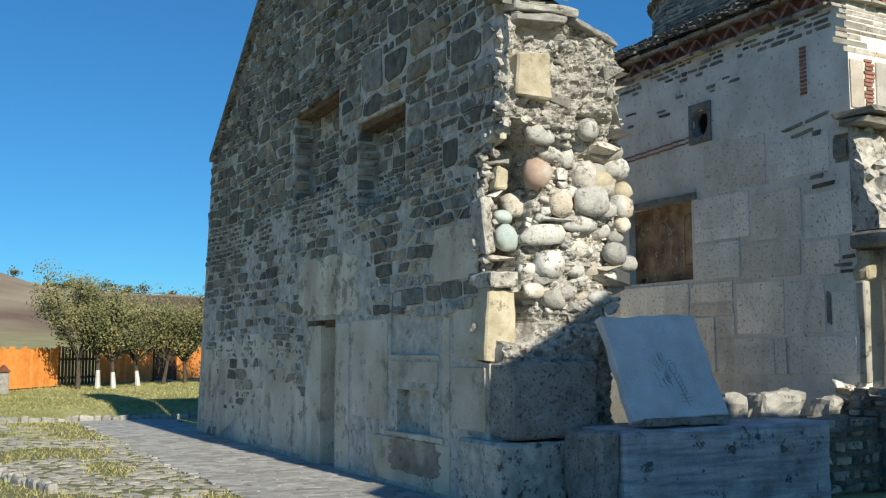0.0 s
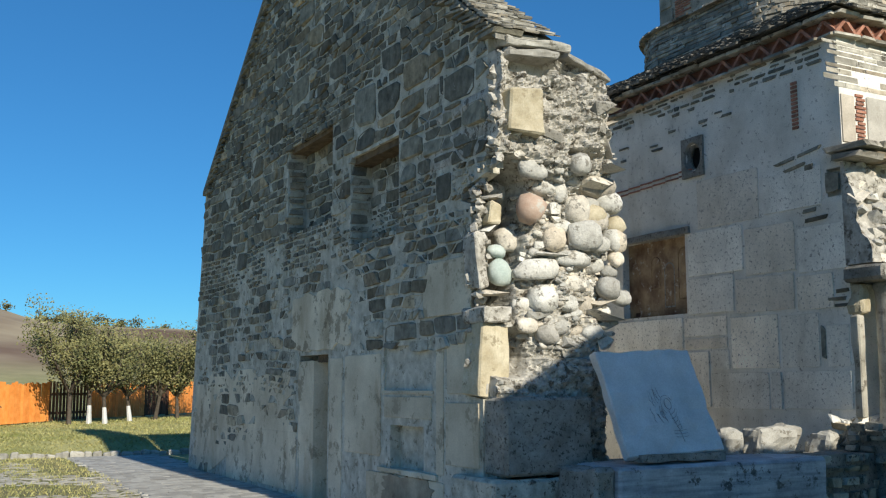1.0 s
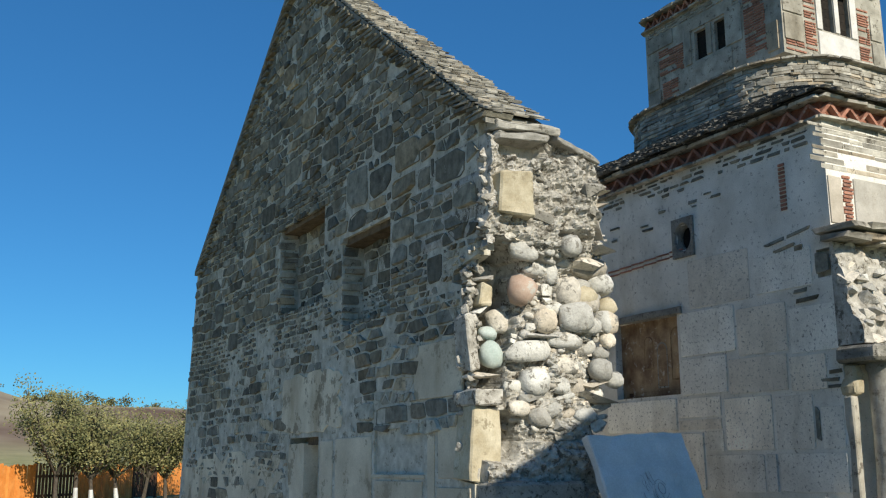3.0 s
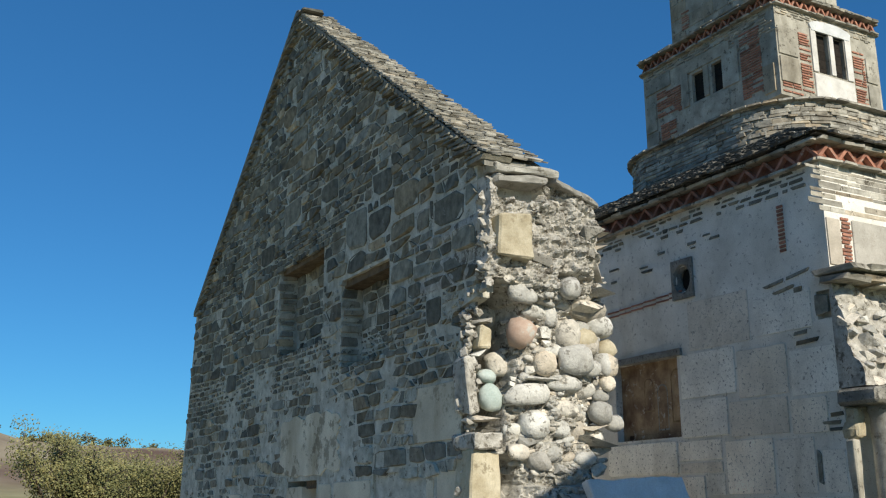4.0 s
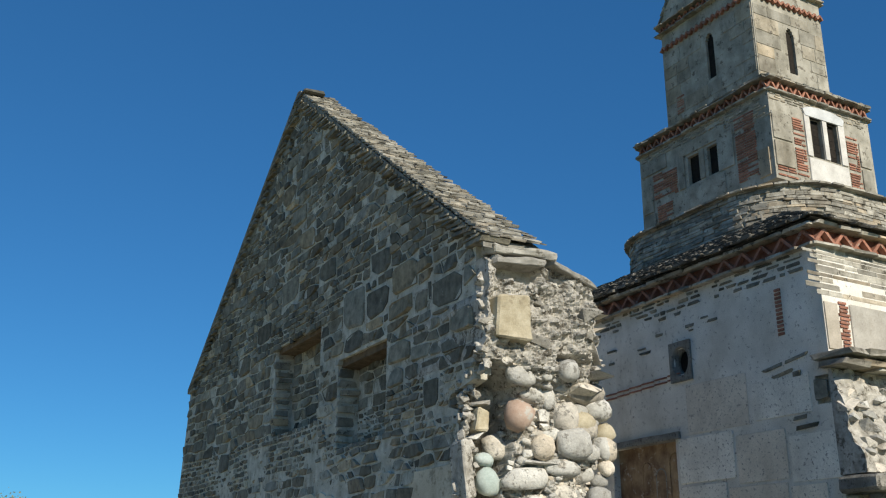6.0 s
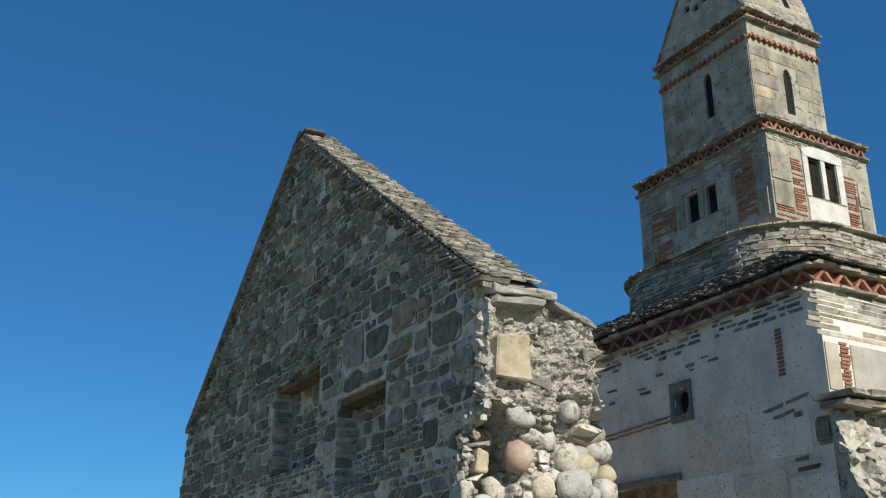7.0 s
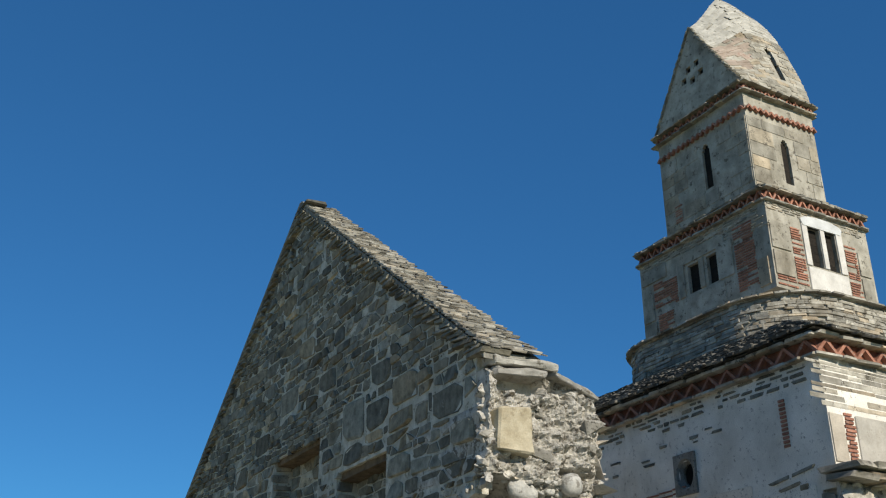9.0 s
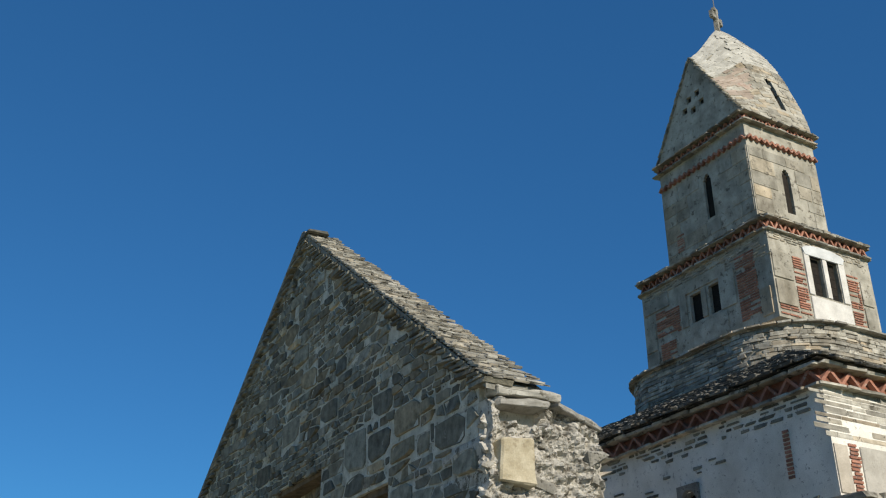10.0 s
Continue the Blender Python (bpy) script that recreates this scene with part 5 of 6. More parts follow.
sp_bm = bmesh.new()
NF_, NT_ = 12, 14
rows_ = {}
for side in (-1, 1):
    rows_[side] = [[sp_bm.verts.new(slope(i / NF_, j / NT_, side)) for i in range(NF_ + 1)] for j in range(NT_ + 1)]
    for a, b in zip(rows_[side], rows_[side][1:]):
        for i in range(NF_):
            sp_bm.faces.new((a[i], a[i + 1], b[i + 1], b[i])[::-side])
for i, turn_ in ((0, 1), (NF_, -1)):
    for j in range(NT_):
        sp_bm.faces.new((rows_[-1][j][i], rows_[-1][j + 1][i], rows_[1][j + 1][i], rows_[1][j][i])[::turn_])
sp_bm.faces.new([rows_[-1][0][i] for i in range(NF_ + 1)] + [rows_[1][0][i] for i in range(NF_, -1, -1)])
bmesh.ops.remove_doubles(sp_bm, verts=sp_bm.verts, dist=0.004)
bmesh.ops.recalc_face_normals(sp_bm, faces=sp_bm.faces)
spire = wpart("spire", sp_bm, M_TOWER, church, "stone spire with a steep west gable")
HOLES = ((13.98, 15.62), (14.26, 15.58), (13.86, 15.30), (14.14, 15.22), (14.42, 15.34))
carve(spire, [(15.98, 16.15, CY - HY - 0.2, CY - HY + 0.62, 15.02, 16.12)] + [(SX0 - 0.2, SX0 + 0.5, yy, yy + 0.16, zz, zz + 0.17) for yy, zz in HOLES])
sp = []
for side in (-1, 1):
    for j in range(36):
        t = (j + 0.5) / 36
        f = random.uniform(-0.06, 0.0)
        while f < 1.0:
            w = random.uniform(0.07, 0.17)
            a, b = max(f, 0.0), min(f + w, 1.0)
            f += w
            if b - a < 0.02:
                continue
            p, q, r_ = slope(a, t, side), slope(b, t, side), slope((a + b) / 2, min(1, t + 0.02), side)
            mid_ = slope((a + b) / 2, t, side)
            if side < 0 and 15.90 < mid_.x < 16.24 and 14.9 < mid_.z < 16.2 or random.random() > (0.95 if j > 14 else 0.75):
                continue
            along = (q - p).normalized()
            up = (r_ - mid_).normalized()
            out_ = along.cross(up).normalized() * (1 if side < 0 else -1)
            m = Matrix((along, out_.cross(along), out_)).transposed().to_4x4()
            m.translation = mid_
            high_ = (ridge((a + b) / 2) - Z0) / 36 * 1.06
            sp.append((m @ pose(0, 0, 0, random.uniform(-1, 1), 0, random.uniform(-1, 1)) @ Matrix.Diagonal(((q - p).length * 0.985, high_, random.uniform(0.006, 0.016), 1)), (a + b) / 2, t))
SL = lambda: box_pool(14, 0.07)


def spire_zone(m, f, t):
    """Grey cap, a reddish patch by the west edge below it, pale stone under both."""
    w = 0.10 * noise.noise((f * 4, t * 5, 1.0))
    return "cap" if t + w > 0.60 else "brick" if t + w > 0.27 and f + w < 0.42 else "stone"


sp.sort(key=lambda q: q[0].translation.y)
fpieces(spire, "cap_slab", [m for m, f, t in sp if spire_zone(m, f, t) == "cap"], pooled("slab", SL, M_CAP), 300)
fpieces(spire, "brick", [m for m, f, t in sp if spire_zone(m, f, t) == "brick"], pooled("slab", SL, M_PINK), 200)
fpieces(spire, "slab", [m for m, f, t in sp if spire_zone(m, f, t) == "stone"], pooled("slab", SL, M_TOWER), 300)
# ragged slab edge along the west gable's rake
rk = []
for k in range(30):
    t = (k + 0.5) / 30
    for side in (-1, 1):
        p = slope(0.0, t, side)
        rk.append(pose(p.x + 0.03, p.y, p.z + random.uniform(-0.01, 0.02), side * -40 + random.uniform(-6, 6), 0, random.uniform(-6, 6)) @ Matrix.Diagonal((0.16, random.uniform(0.10, 0.18), 0.03, 1)))
fpieces(spire, "rake_slab", rk, pooled("slab", SL, M_SLATE))
# near-black boards just inside the slot and the small holes paint their inner shade
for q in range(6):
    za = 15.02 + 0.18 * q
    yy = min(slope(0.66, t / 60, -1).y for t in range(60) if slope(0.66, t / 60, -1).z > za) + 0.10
    wpart("shutter", box_bm(15.97, 16.16, yy, yy + 0.03, za - 0.02, za + 0.19), M_DARK, spire, "near-black board for the shade in the spire's slot")
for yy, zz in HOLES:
    wpart("shutter", box_bm(SX0 + 0.12, SX0 + 0.15, yy - 0.01, yy + 0.17, zz - 0.01, zz + 0.18), M_DARK, spire, "near-black board for the shade in a small square hole")
cr = bmesh.new()
add_box(cr, -0.055, 0.055, -0.05, 0.05, 0, 0.68)
add_box(cr, -0.045, 0.045, -0.30, 0.30, 0.36, 0.46)
for dz, yy, ww in ((0.66, 0, 0.10), (0.41, -0.24, 0.05), (0.41, 0.24, 0.05)):
    add_box(cr, -0.048, 0.048, yy - ww, yy + ww, dz - (0.04 if yy == 0 else 0.10), dz + (0.06 if yy == 0 else 0.10))
add_box(cr, -0.008, 0.008, -0.008, 0.008, 0.7, 1.15)
cr.transform(pose(CX, CY, Z1 - 0.06, 0, 0, -68))
wpart("cross", cr, M_GREYROCK, church, "weathered stone cross with a thin rod")

# south corner of the nave: pilaster, broken vault springing, column with a capital
ledge = [pose(NX0 + 0.12 + 0.34 * i, NY0 - 0.12, 4.50 + random.uniform(-0.02, 0.02) - 0.10 * k, random.uniform(-4, 4), random.uniform(-3, 3), random.uniform(-8, 8)) @ Matrix.Diagonal((.5, .62 - 0.2 * k, .08, 1)) for i in range(8) for k in range(2)]
fpieces(nave, "ledge_slab", ledge, pooled("slab", lambda: box_pool(14, 0.1), M_DRUM))
vault = bmesh.new()
bmesh.ops.create_grid(vault, x_segments=26, y_segments=22, size=0.5)
for v in vault.verts:
    s_, t_ = v.co.x + 0.5, v.co.y + 0.5
    zz = 3.08 + t_ * 1.30
    d = -0.36 + 0.34 * t_ + 0.10 * noise.fractal((s_ * 5, t_ * 4, 2.0), 0.8, 2.0, 4)
    v.co = Vector((NX0 - 0.02 + s_ * 2.2, NY0 + d, zz))
ed = [e_ for e_ in vault.edges if e_.is_boundary]
for v in bmesh.ops.extrude_edge_only(vault, edges=ed)["geom"]:
    if isinstance(v, bmesh.types.BMVert):
        v.co.y = NY0 + 0.03
wpart("broken_vault", vault, M_CORE, church, "broken rubble springing of a lost vault")
vc = []
for _ in range(70):
    s_, t_ = random.random(), random.random()
    w = random.uniform(0.10, 0.24)
    vc.append(pose(NX0 + 0.03 + s_ * 2.1, NY0 - 0.36 + 0.34 * t_, 3.12 + t_ * 1.25, random.uniform(-20, 20), random.uniform(-25, 25), 0) @ Matrix.Diagonal((w * 1.2, w, w * 0.75, 1)))
fpieces(church, "vault_stone", vc, pooled("chunk", lambda: chunk_pool(16), M_COBBLE))
wpart("pilaster", roughen(box_bm(NX0 - 0.01, NX0 + 0.09, NY0 - 0.10, NY0 + 0.02, 1.22, 2.45, bevel=0.015), 3, 0.02, 3.0), M_TOWER, church, "slim broken stone pilaster")
wpart("pilaster_head", roughen(box_bm(NX0 + 0.0, NX0 + 0.17, NY0 - 0.16, NY0 + 0.05, 2.47, 2.85, bevel=0.03), 3, 0.04, 4.0), M_OCHRE, church, "broken yellowish pilaster head")
column = thing("column", "reused round marble column with a plain capital", "column", (10.60, 8.10, 1.1))
c_ = bmesh.new()
k = 28
prof = [(0.25, 0), (0.25, 0.06), (0.20, 0.10), (0.19, 0.5), (0.18, 1.60), (0.185, 1.66), (0.21, 1.70), (0.21, 1.76)]
rings = [[c_.verts.new((r * math.cos(6.2832 * i / k), r * math.sin(6.2832 * i / k), z_)) for i in range(k)] for r, z_ in prof]
for a, b in zip(rings, rings[1:]):
    for i in range(k):
        c_.faces.new((a[i], a[(i + 1) % k], b[(i + 1) % k], b[i]))
c_.faces.new(rings[-1])
part("shaft", roughen(c_, 0, 0.012, 6.0), M_EDGE, column, smooth=True)
part("capital", roughen(box_bm(-0.50, 0.5, -0.30, 0.30, 1.76, 1.96, bevel=0.04), 2, 0.02, 3.0), M_GREYROCK, column, "grey slab capital")

# ---- low ruined wall between the gable and the nave ----
low = thing("wall_low", "low dark ruined wall with pale broken stones on top", "wall", (6.7, 8.45, 0), 0, kind="structure")
part("masonry", roughen(box_bm(-0.2, 9.0, 0.0, 0.7, -0.02, 0.80), 8, 0.03, 2.0), M_GREYROCK, low)
lw = courses(lambda u, v, hw, hh: 0.92, 1.0, 6.0, 0.02, 0.78, (0.10, 0.2), (0.2, 0.45))
pieces(low, "stone", [at_wall(u, v, w, h, 0.06, random.uniform(-4, 4), y=-0.04) for u, v, w, h in lw], pooled("stone", STONES, M_PALERUBBLE))
part("masonry", roughen(box_bm(3.32, 9.0, -0.64, -0.10, -0.02, 1.08), 8, 0.03, 2.0), M_GREYROCK, low)   # footing that carries the column
lw = courses(lambda u, v, hw, hh: 0.92, 3.34, 7.0, 0.02, 1.05, (0.10, 0.2), (0.2, 0.45))
pieces(low, "stone", [at_wall(u, v, w, h, 0.06, random.uniform(-4, 4), y=-0.69) for u, v, w, h in lw]
       + [pose(3.30, -0.37, 0, 0, 0, -90) @ at_wall(u, v, w, h, 0.06, random.uniform(-4, 4)) for u, v, w, h in courses(lambda u, v, hw, hh: 1.0 if u + hw < 0.3 else 0, -0.26, 0.27, 0.02, 1.05, (0.10, 0.18), (0.16, 0.3))], pooled("stone", STONES, M_PALERUBBLE))
part("masonry", roughen(box_bm(2.1, 3.30, -0.46, -0.08, -0.02, 0.84), 6, 0.02, 2.0), M_GREYROCK, low)
lw = courses(lambda u, v, hw, hh: 0.95 if u + hw < 3.3 else 0, 2.1, 3.3, 0.02, 0.82, (0.10, 0.17), (0.16, 0.36))
pieces(low, "stone", [at_wall(u, v, w, h, 0.06, random.uniform(-4, 4), y=-0.48) for u, v, w, h in lw], pooled("stone", STONES, M_PALERUBBLE))
for x, w, h, y in ((1.53, 0.30, 0.34, 0.1), (2.22, 0.62, 0.36, 0.12), (3.25, 0.55, 0.26, 0.15), (3.95, 0.3, 0.2, 0.1), (1.2, 0.35, 0.3, 0.4), (2.8, 0.5, 0.34, 0.5), (4.3, 0.4, 0.22, 0.2)):
    r = part("broken_stone", roughen(box_bm(-w / 2, w / 2, -0.16, 0.16, 0, h, jitter=0.03, bevel=0.04), 3, 0.05, 5.0), M_EDGE, low, "pale broken stone")
    r.matrix_basis = pose(x, y, 0.78, 0, random.uniform(-4, 4), random.uniform(-20, 20))
heap = [pose(3.6 + random.uniform(-0.3, 0.8), random.uniform(-0.25, 0.3), 1.0 + random.uniform(-0.12, 0.22), random.uniform(-30, 30), random.uniform(-30, 30), 0) @ Matrix.Diagonal((w, w * 0.9, w * 0.7, 1)) for w in [random.uniform(0.12, 0.3) for _ in range(26)]]
pieces(low, "broken_stone", heap, pooled("chunk", lambda: chunk_pool(16), M_COBBLE))
# unseen floor, made pale so that it bounces sunlight onto the nave wall
floor_in = part("floor_narthex", box_bm(6.0, 10.19, 9.1, 19.4, 0.0, 0.04), material("bounce_floor", (0.60, 0.57, 0.50), (0.78, 0.75, 0.68), 2.0, bump=0.4, vary=0.0, spots=(0.5, 0.47, 0.4), spot_size=5.0, spot_at=0.6))
# unseen pale wall, added to throw sunlight back onto the nave's west face
bounce_wall = part("wall_north", roughen(box_bm(5.95, 10.15, 19.4, 20.1, 0, 4.6), 4, 0.02, 2.0), M_PALE)
tagged(bounce_wall, "unseen pale wall added to bounce sunlight onto the nave", "wall", kind="structure")
tagged(floor_in, "unseen floor of the roofless narthex, made pale to bounce light", "floor", kind="structure")

# ---- tomb block and leaning slab ----
tomb = thing("tomb_block", "long blue-grey marble block in the shade of the wall", "stone block", (7.3, 7.9, 0))
bm = roughen(box_bm(-1.38, 1.36, -0.38, 0.34, 0, 0.86, bevel=0.03), 9, 0.018, 2.5)
part("block", bm, M_TOMB, tomb)
part("end_stone", roughen(box_bm(-1.60, -1.385, -0.30, 0.3, 0, 0.84, bevel=0.03), 4, 0.04, 4.0), M_GREYROCK, tomb, "rough dark stone end")
slab = thing("carved_slab", "pale marble slab with faint carved lines, leaning on the wall", "stone slab", (6.77, 7.72, 0.93))
sb = roughen(box_bm(-0.61, 0.61, -0.055, 0.055, 0, 1.12, bevel=0.012), 14, 0.02, 4.0)
S_POSE = pose(0, 0, 0, -24, -2.0, 0)
plate = part("plate", sb, M_MARBLE, slab)
plate.matrix_basis = S_POSE
cv = bmesh.new()
random.seed(5)


def groove(pts, r=0.006):
    tube(cv, [(x * 1.05 + 0.02, -0.062, z * 0.85 + 0.06) for x, z in pts], [r * 0.62] * len(pts), 4)


groove([(0.10, 0.06), (0.09, 0.2), (0.06, 0.34), (0.03, 0.46)])
groove([(0.05 + 0.04 * math.cos(a * 0.52), 0.54 + 0.07 * math.sin(a * 0.52)) for a in range(13)])
groove([(0.04 + 0.075 * math.cos(a * 0.42 + 0.4), 0.53 + 0.12 * math.sin(a * 0.42 + 0.4)) for a in range(10)], 0.004)
for i in range(18):
    x_, z_ = random.uniform(-0.17, 0.0), 0.30 + random.uniform(0, 0.34)
    groove([(x_, z_), (x_ - 0.02, z_ + 0.05), (x_ - 0.025 + random.uniform(-0.02, 0.02), z_ + random.uniform(0.10, 0.17))], random.uniform(0.003, 0.006))
for i in range(5):
    groove([(0.03 + 0.012 * i, 0.40 - 0.05 * i), (0.09 + 0.008 * i, 0.43 - 0.05 * i), (0.12, 0.48 - 0.05 * i)], 0.0045)
for i in range(3):
    groove([(0.02, 0.13 + 0.04 * i), (0.10, 0.12 + 0.04 * i), (0.17, 0.13 + 0.04 * i)], 0.004)
gv = part("carved_lines", cv, material("carved_groove", (0.20, 0.20, 0.20), (0.42, 0.42, 0.42), 20.0, bump=0.1, vary=0.0), slab, "thin dark carved plant lines")
gv.matrix_basis = S_POSE
part("prop", roughen(box_bm(-0.5, 0.55, -0.10, 0.12, -0.04, 0.03, jitter=0.01), 4, 0.02, 5.0), M_GREYROCK, slab, "dark mortar wedge under the slab")
# ---- court: path, cobbles, edging ----
path = part("path", prism_bm([(3.35, 0), (5.4, 0), (5.4, 0.012), (3.35, 0.012)], -2.0, 24.3), M_PATH)
tagged(path, "grey flagstone path along the wall", "path", kind="structure")
flags = []
y = 4.0
while y < 24.2:
    h = random.uniform(0.10, 0.22)
    x = 3.30 + random.uniform(-0.1, 0.1) + max(0, (y - 18) * 0.02)
    while x < 5.3:
        w = random.uniform(0.12, 0.36)
        flags.append(pose(x + w / 2, y + h / 2, 0.004, random.uniform(-0.5, 0.5), random.uniform(-0.5, 0.5), random.uniform(-11, 11)) @ Matrix.Diagonal((w, h - 0.004, 0.02, 1)))
        x += w
    y += h
flags.sort(key=lambda m: abs(m.translation.y - 13.5))
pieces(path, "flagstone", flags, pooled("flag", lambda: box_pool(12, 0.05, 0.03), M_PATH), 300, "far_flagstones")
court = part("court", prism_bm([(0.2, 0), (3.35, 0), (3.35, 0.006), (0.2, 0.006)], 6.0, 24.5), material("court_earth", (0.13, 0.125, 0.06), (0.24, 0.22, 0.12), 2.0, bump=0.5, vary=0.0, spots=(0.11, 0.13, 0.04), spot_size=2.0, spot_at=0.52))
tagged(court, "cobbled court with grass between worn stones", "pavement", kind="structure")
cc = []
for _ in range(9000):
    x, y = random.uniform(0.4, 3.3), random.uniform(8.5, 24.2)
    if noise.noise((x * 0.8, y * 0.45, 4.0)) < -0.02 or (y > 19 and x > 1.8 and random.random() < 0.8):
        continue
    w = random.uniform(0.12, 0.3)
    if all((x - a) ** 2 + (y - b) ** 2 > (0.40 * (w + c)) ** 2 for a, b, c in cc[-900:]):
        cc.append((x, y, w))
cc.sort(key=lambda c: abs(c[1] - 14.5))
pieces(court, "cobble", [pose(x, y, -0.03, 0, 0, random.uniform(0, 180)) @ Matrix.Diagonal((w, w * random.uniform(0.7, 1), random.uniform(0.036, 0.05), 1)) for x, y, w in cc],
       pooled("flag2", lambda: box_pool(12, 0.13, 0.16), M_COBBLED), 300, "far_cobbles")


yard = part("forecourt", prism_bm([(-16, 0), (0.2, 0), (0.2, 0.005), (-16, 0.005)], -14.0, 14.2), M_GRAVEL)
tagged(yard, "pale gravel forecourt beside the cobbled court", "pavement", kind="structure")


def edging(name, pts, size, label):
    e_ = thing(name, label, "edging", (*pts[0], 0), kind="structure")
    ms = []
    for (a, b), (c, d) in zip(pts, pts[1:]):
        L = math.hypot(c - a, d - b)
        s = 0.0
        while s < L:
            w = random.uniform(0.7, 1.3) * size
            f = (s + w / 2) / L
            X, Y = a + (c - a) * f, b + (d - b) * f
            ms.append(pose(X - pts[0][0], Y - pts[0][1], rise(X, Y) - 0.08, random.uniform(-6, 6), random.uniform(-6, 6), math.degrees(math.atan2(d - b, c - a)) + random.uniform(-8, 8))
                      @ Matrix.Diagonal((w * 0.95, size * 0.7, random.uniform(0.16, 0.23), 1)))
            s += w
    pieces(e_, "edging_stone", ms, pooled("edge", lambda: box_pool(10, 0.12, 0.14), M_EDGE))


edging("edging", [(0.3, 24.75), (3.3, 24.45), (6.5, 24.3)], 0.25, "row of pale edging stones at the lawn")
edging("edging", [(1.15, 17.4), (1.02, 15.2), (1.15, 13.6), (1.5, 12.2)], 0.15, "curved row of pale edging stones")

# grass: tufts over the lawn and in the joints of the court
verts, faces = [], []


def blade(x, y, z, h, w, lean):
    a = random.uniform(0, 6.28)
    dx, dy = math.cos(a) * w, math.sin(a) * w
    l_ = random.uniform(0, 6.28)
    tx, ty = math.cos(l_) * lean, math.sin(l_) * lean
    i = len(verts)
    verts.extend(((x - dx, y - dy, z), (x + dx, y + dy, z), (x + tx, y + ty, z + h)))
    faces.append((i, i + 1, i + 2))


for _ in range(42000):
    y = 24.6 + 13 * random.random() ** 1.5
    x = random.uniform(-0.5, 0.42 * y)
    n_ = noise.noise((x * 0.4, y * 0.4, 0))
    h = random.uniform(0.03, 0.075) * (1.0 + 1.3 * max(0, n_))
    blade(x, y, rise(x, y) - 0.01, h, 0.012, 0.08)
for _ in range(15000):
    x, y = random.uniform(0.3, 3.35), random.uniform(8, 24.5)
    if noise.noise((x * 0.8, y * 0.45, 4.0)) > 0.05 and random.random() < 0.85 and not (y > 19 and x > 1.8):
        continue
    blade(x, y, 0.0, random.uniform(0.02, 0.07), 0.008, 0.04)
me = bpy.data.meshes.new("grass")
me.from_pydata(verts, [], faces)
me.materials.append(M_GRASS)
tagged(new("grass", me), "yellowish green autumn grass on the lawn", "grass", kind="stuff")


# ---- orange fence ----
def fence_line(name, p, q, mat, label, gap=0.012, high=1.22, wide=0.125):
    f = thing(name, label, "fence", (*p, rise(*p)), math.degrees(math.atan2(q[1] - p[1], q[0] - p[0])), group="garden fence")
    L = math.hypot(q[0] - p[0], q[1] - p[1])
    drop = rise(*q) - rise(*p)
    ms, s = [], 0.0
    while s < L:
        ms.append(pose(s + wide / 2, 0, 0.05 + drop * s / L, 0, random.uniform(-1.2, 1.2), 0) @ Matrix.Diagonal((wide, 0.022, high * random.uniform(0.95, 1.04), 1)))
        s += wide + gap
    pieces(f, "plank", ms, pooled("plank", lambda: box_pool(6, 0.01, 0.0), mat), 300)
    for z in (0.25, 0.85):
        part("rail", box_bm(0, L, 0.02, 0.07, z, z + 0.08), M_BROWN, f)
    s = 0.1
    while s < L:
        part("post", box_bm(s - 0.05, s + 0.05, 0.07, 0.17, 0, high - 0.05), M_BROWN, f)
        s += 2.2


def along_fence(f):
    return 1.6 + 9.8 * f, 31.5 + 10.7 * f


fence_line("fence", (-2.5, 27.3), along_fence(0.26), M_ORANGE, "orange painted wooden plank fence")
fence_line("fence", along_fence(0.265), along_fence(0.42), M_BROWN, "dark brown section of plank fence", 0.06)
fence_line("fence", along_fence(0.425), along_fence(0.66), M_ORANGE, "orange plank fence behind the plum trees")
# brown planks here carry the fence's shade in their colour
fence_line("fence", along_fence(0.665), along_fence(0.78), M_BROWN, "section of plank fence with shade put into its dark brown", 0.03)
fence_line("fence", along_fence(0.785), along_fence(1.5), M_ORANGE, "orange plank fence by the lawn's end")


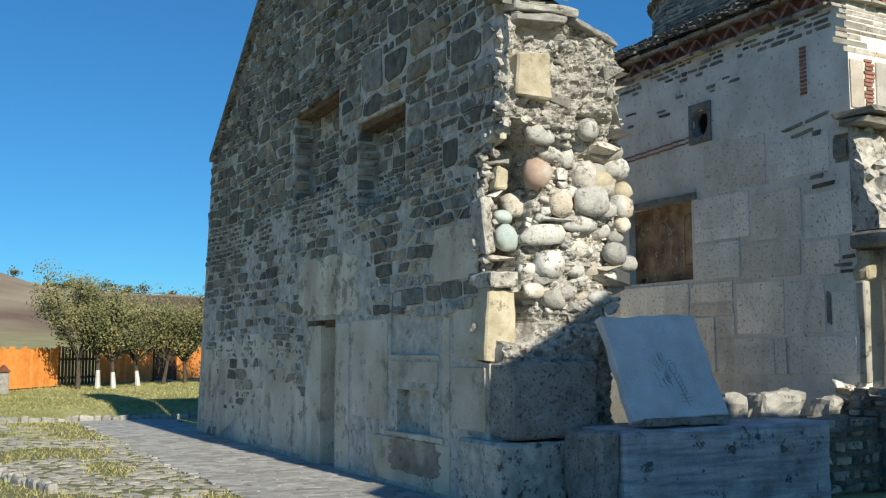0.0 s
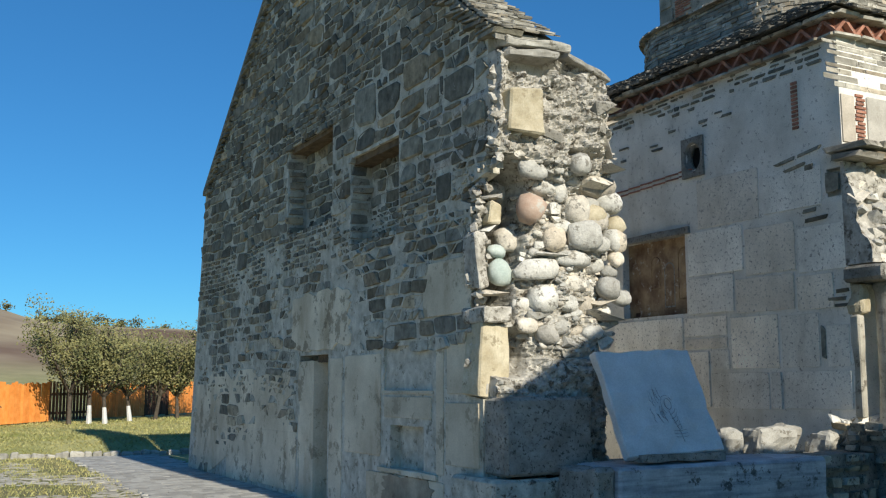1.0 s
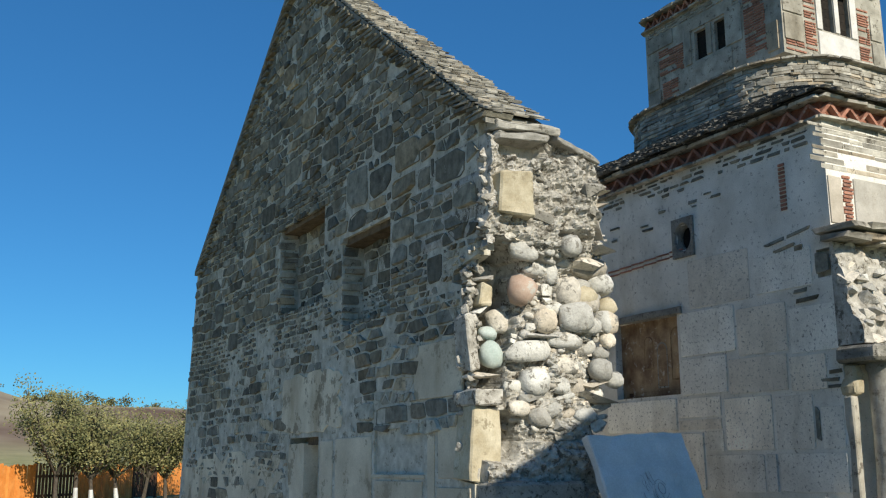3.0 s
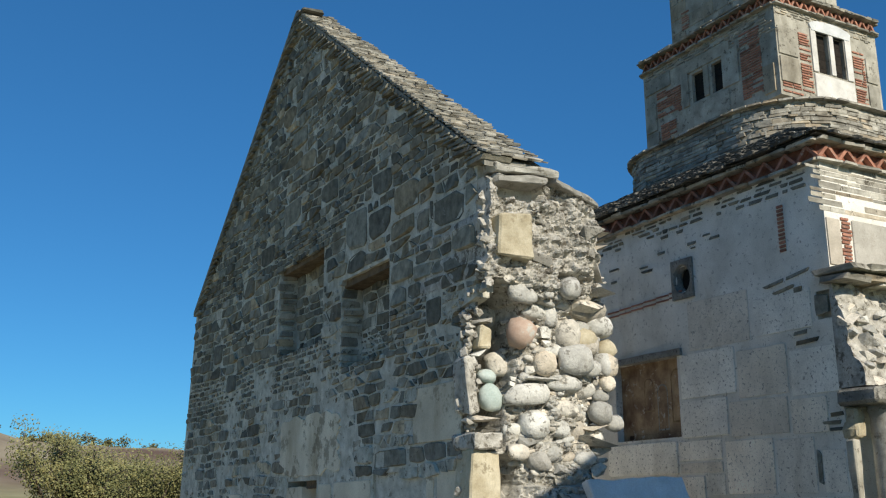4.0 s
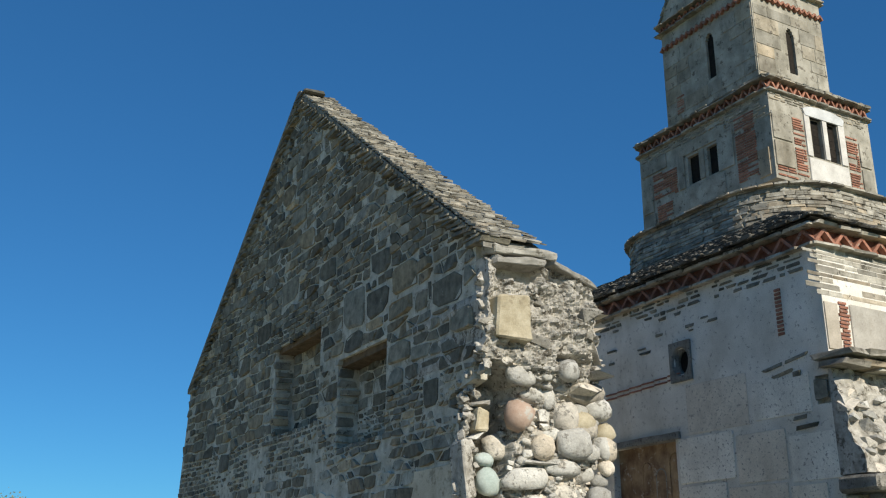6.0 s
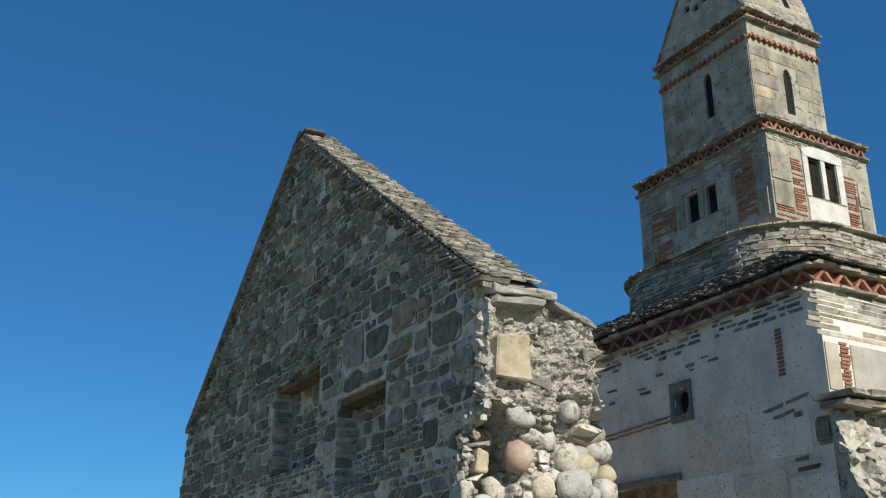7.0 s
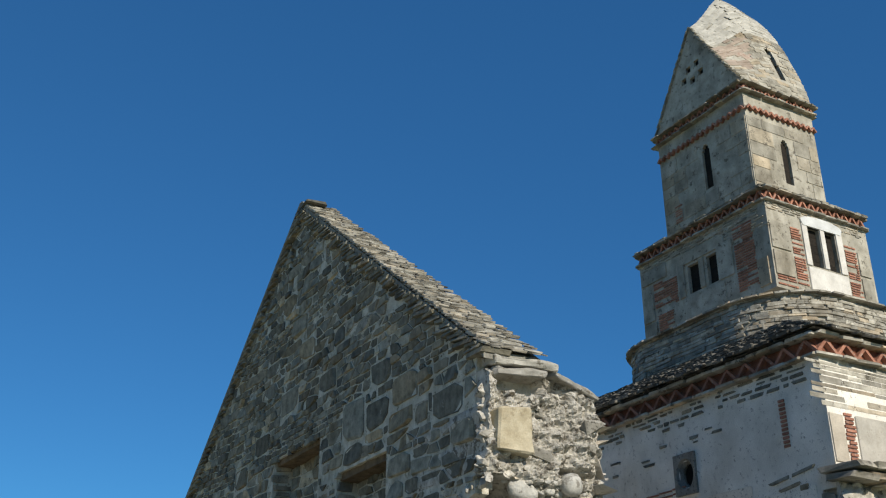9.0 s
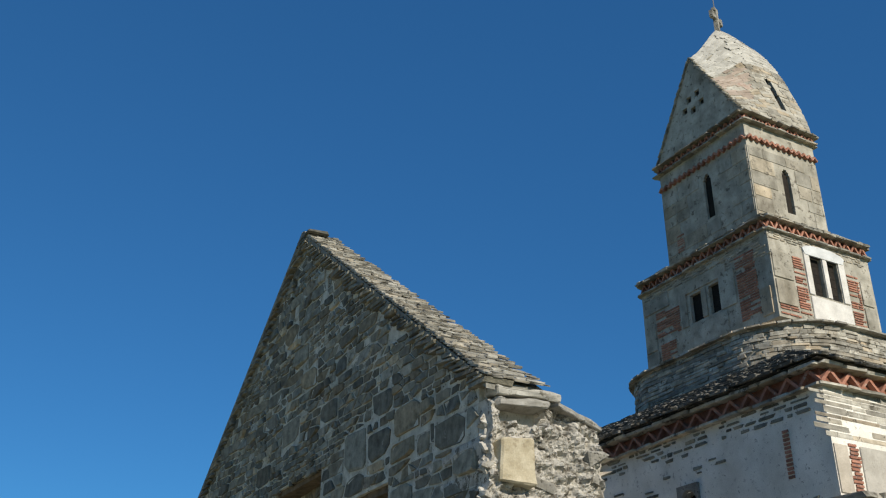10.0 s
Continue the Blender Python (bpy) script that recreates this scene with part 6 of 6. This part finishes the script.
# ---- trees ----
def tree(x, y, high, spread, seed, leaves, white=True, label="small plum tree with thin yellowing leaves"):
    random.seed(seed)
    t = thing("tree", label, "tree", (x, y, rise(x, y) - 0.03), group="plum trees")
    wood = bmesh.new()
    lean = Vector((random.uniform(-0.25, 0.25), random.uniform(-0.2, 0.2), 0))
    fork = Vector((0, 0, high * 0.24)) + lean * 0.5
    tube(wood, [(0, 0, 0), tuple(fork * 0.5), tuple(fork)], [0.083, 0.062, 0.056])
    tips = []
    for k in range(6):
        a = 6.28 * (k + random.uniform(-0.3, 0.3)) / 6
        end = fork + Vector((math.cos(a) * spread * random.uniform(0.35, 0.75), math.sin(a) * spread * random.uniform(0.35, 0.75), high * random.uniform(0.35, 0.62)))
        mid = fork.lerp(end, 0.5) + Vector((math.cos(a), math.sin(a), -0.4)) * 0.12 * spread
        tube(wood, [tuple(fork), tuple(mid), tuple(end)], [0.055, 0.035, 0.012], 5)
        for q in range(4):
            st = mid.lerp(end, random.uniform(0, 0.8))
            tip = st + Vector((random.uniform(-1, 1), random.uniform(-1, 1), random.uniform(-0.1, 0.9))) * spread * 0.42
            tube(wood, [tuple(st), tuple(st.lerp(tip, 0.5) + Vector((0, 0, 0.05))), tuple(tip)], [0.02, 0.012, 0.005], 4)
            tips += [st.lerp(tip, f) for f in (0.35, 0.6, 0.8, 1.0)] + [mid.lerp(end, random.random()), fork.lerp(mid, random.uniform(0.4, 1.0)) + Vector((0, 0, 0.1))]
    part("trunk", wood, M_BARK, t)
    if white:
        b = bmesh.new()
        tube(b, [(0, 0, 0), tuple(fork * 0.5), tuple(fork * 0.62)], [0.088, 0.066, 0.061])
        part("limewash", b, M_WHITE, t, "white limewash on the trunk's foot")
    vs, fs = [], []
    for _ in range(int(leaves * 1.9)):
        off = Vector((random.gauss(0, 1), random.gauss(0, 1), random.gauss(0, 0.8)))
        off *= min(1.0, 1.5 / max(0.01, off.length))
        c = random.choice(tips) + off * spread * 0.15
        r = random.uniform(0.016, 0.036)
        u = Vector((random.gauss(0, 1), random.gauss(0, 1), random.gauss(0, 1))).normalized()
        w = u.orthogonal().normalized()
        i = len(vs)
        vs += [tuple(c - u * r * 1.5), tuple(c + w * r), tuple(c + u * r * 1.5), tuple(c - w * r)]
        fs.append((i, i + 1, i + 2, i + 3))
    m_ = bpy.data.meshes.new("crown")
    m_.from_pydata(vs, [], fs)
    m_.materials.append(M_LEAF)
    o = new("crown", m_)
    o.parent = t


for x_, y_, h_, s_, k_, n_, w_ in ((4.62, 32.8, 4.9, 1.8, 11, 3300, False), (5.25, 33.1, 4.8, 1.6, 12, 3000, True), (5.72, 33.0, 4.3, 1.6, 13, 2800, True), (6.75, 34.4, 4.2, 1.7, 14, 3200, True),
                                (7.7, 35.0, 4.2, 1.7, 15, 3300, False), (8.6, 35.6, 4.0, 1.6, 16, 3000, False), (9.7, 34.6, 5.4, 1.5, 17, 2900, False), (11.4, 36.5, 4.6, 1.7, 18, 2800, False)):
    tree(x_, y_, h_ * 0.84, s_, k_, n_, w_)
random.seed(21)

# woods and bushes on the hill's crest
vs, fs = [], []
for _ in range(210):
    x = random.uniform(-40, 110)
    y = random.uniform(205, 250)
    if random.random() < 0.45:
        x, y = random.uniform(25, 110), random.uniform(225, 245)
    big = random.uniform(0.9, 2.6) * (0.6 if x < 28 else 1.0)
    z = rise(x, y)
    for _ in range(110):
        c = Vector((x, y, z + big * 0.55)) + Vector((random.gauss(0, 0.30), random.gauss(0, 0.30), random.gauss(0, 0.24))) * big
        r = random.uniform(0.13, 0.28)
        u = Vector((random.gauss(0, 1), random.gauss(0, 1), random.gauss(0, 1))).normalized()
        w = u.orthogonal().normalized()
        i = len(vs)
        vs += [tuple(c - u * r), tuple(c + w * r), tuple(c + u * r), tuple(c - w * r)]
        fs.append((i, i + 1, i + 2, i + 3))
m_ = bpy.data.meshes.new("far_woods")
m_.from_pydata(vs, [], fs)
m_.materials.append(M_FARLEAF)
tagged(new("far_woods", m_), "sparse autumn woods along the hill crest", "woods", kind="stuff")

# small white marker at the lawn's edge
post = thing("marker_post", "small white post with a dark pitched cap on the lawn", "post", (2.35, 31.0, rise(2.35, 31.0)))
part("shaft", box_bm(-0.14, 0.14, -0.12, 0.12, 0, 0.62, bevel=0.015), M_EDGE, post)
part("cap", prism_bm([(-0.2, 0.62), (0.2, 0.62), (0, 0.84)], -0.17, 0.17), M_BAND, post, "dark pitched cap")

# ---- added unseen house behind the camera's right, shaped so its gable shades the tomb ----
house = thing("house", "unseen house added to cast shade on the tomb and torn wall", "house", (7.45, -2.5, 0))
part("wall", prism_bm([(-2.0, 0), (4.6, 0), (4.6, 4.98), (1.0, 5.02), (0.0, 6.72), (-2.0, 5.58)], -3.5, 3.5), M_PLASTER, house)
part("roof", prism_bm([(-2.45, 5.42), (-2.45, 5.33), (0, 6.73), (1.02, 5.03), (4.9, 4.99), (4.9, 5.08), (1.08, 5.12), (0, 6.84)], -3.7, 3.55), M_SLATE, house)
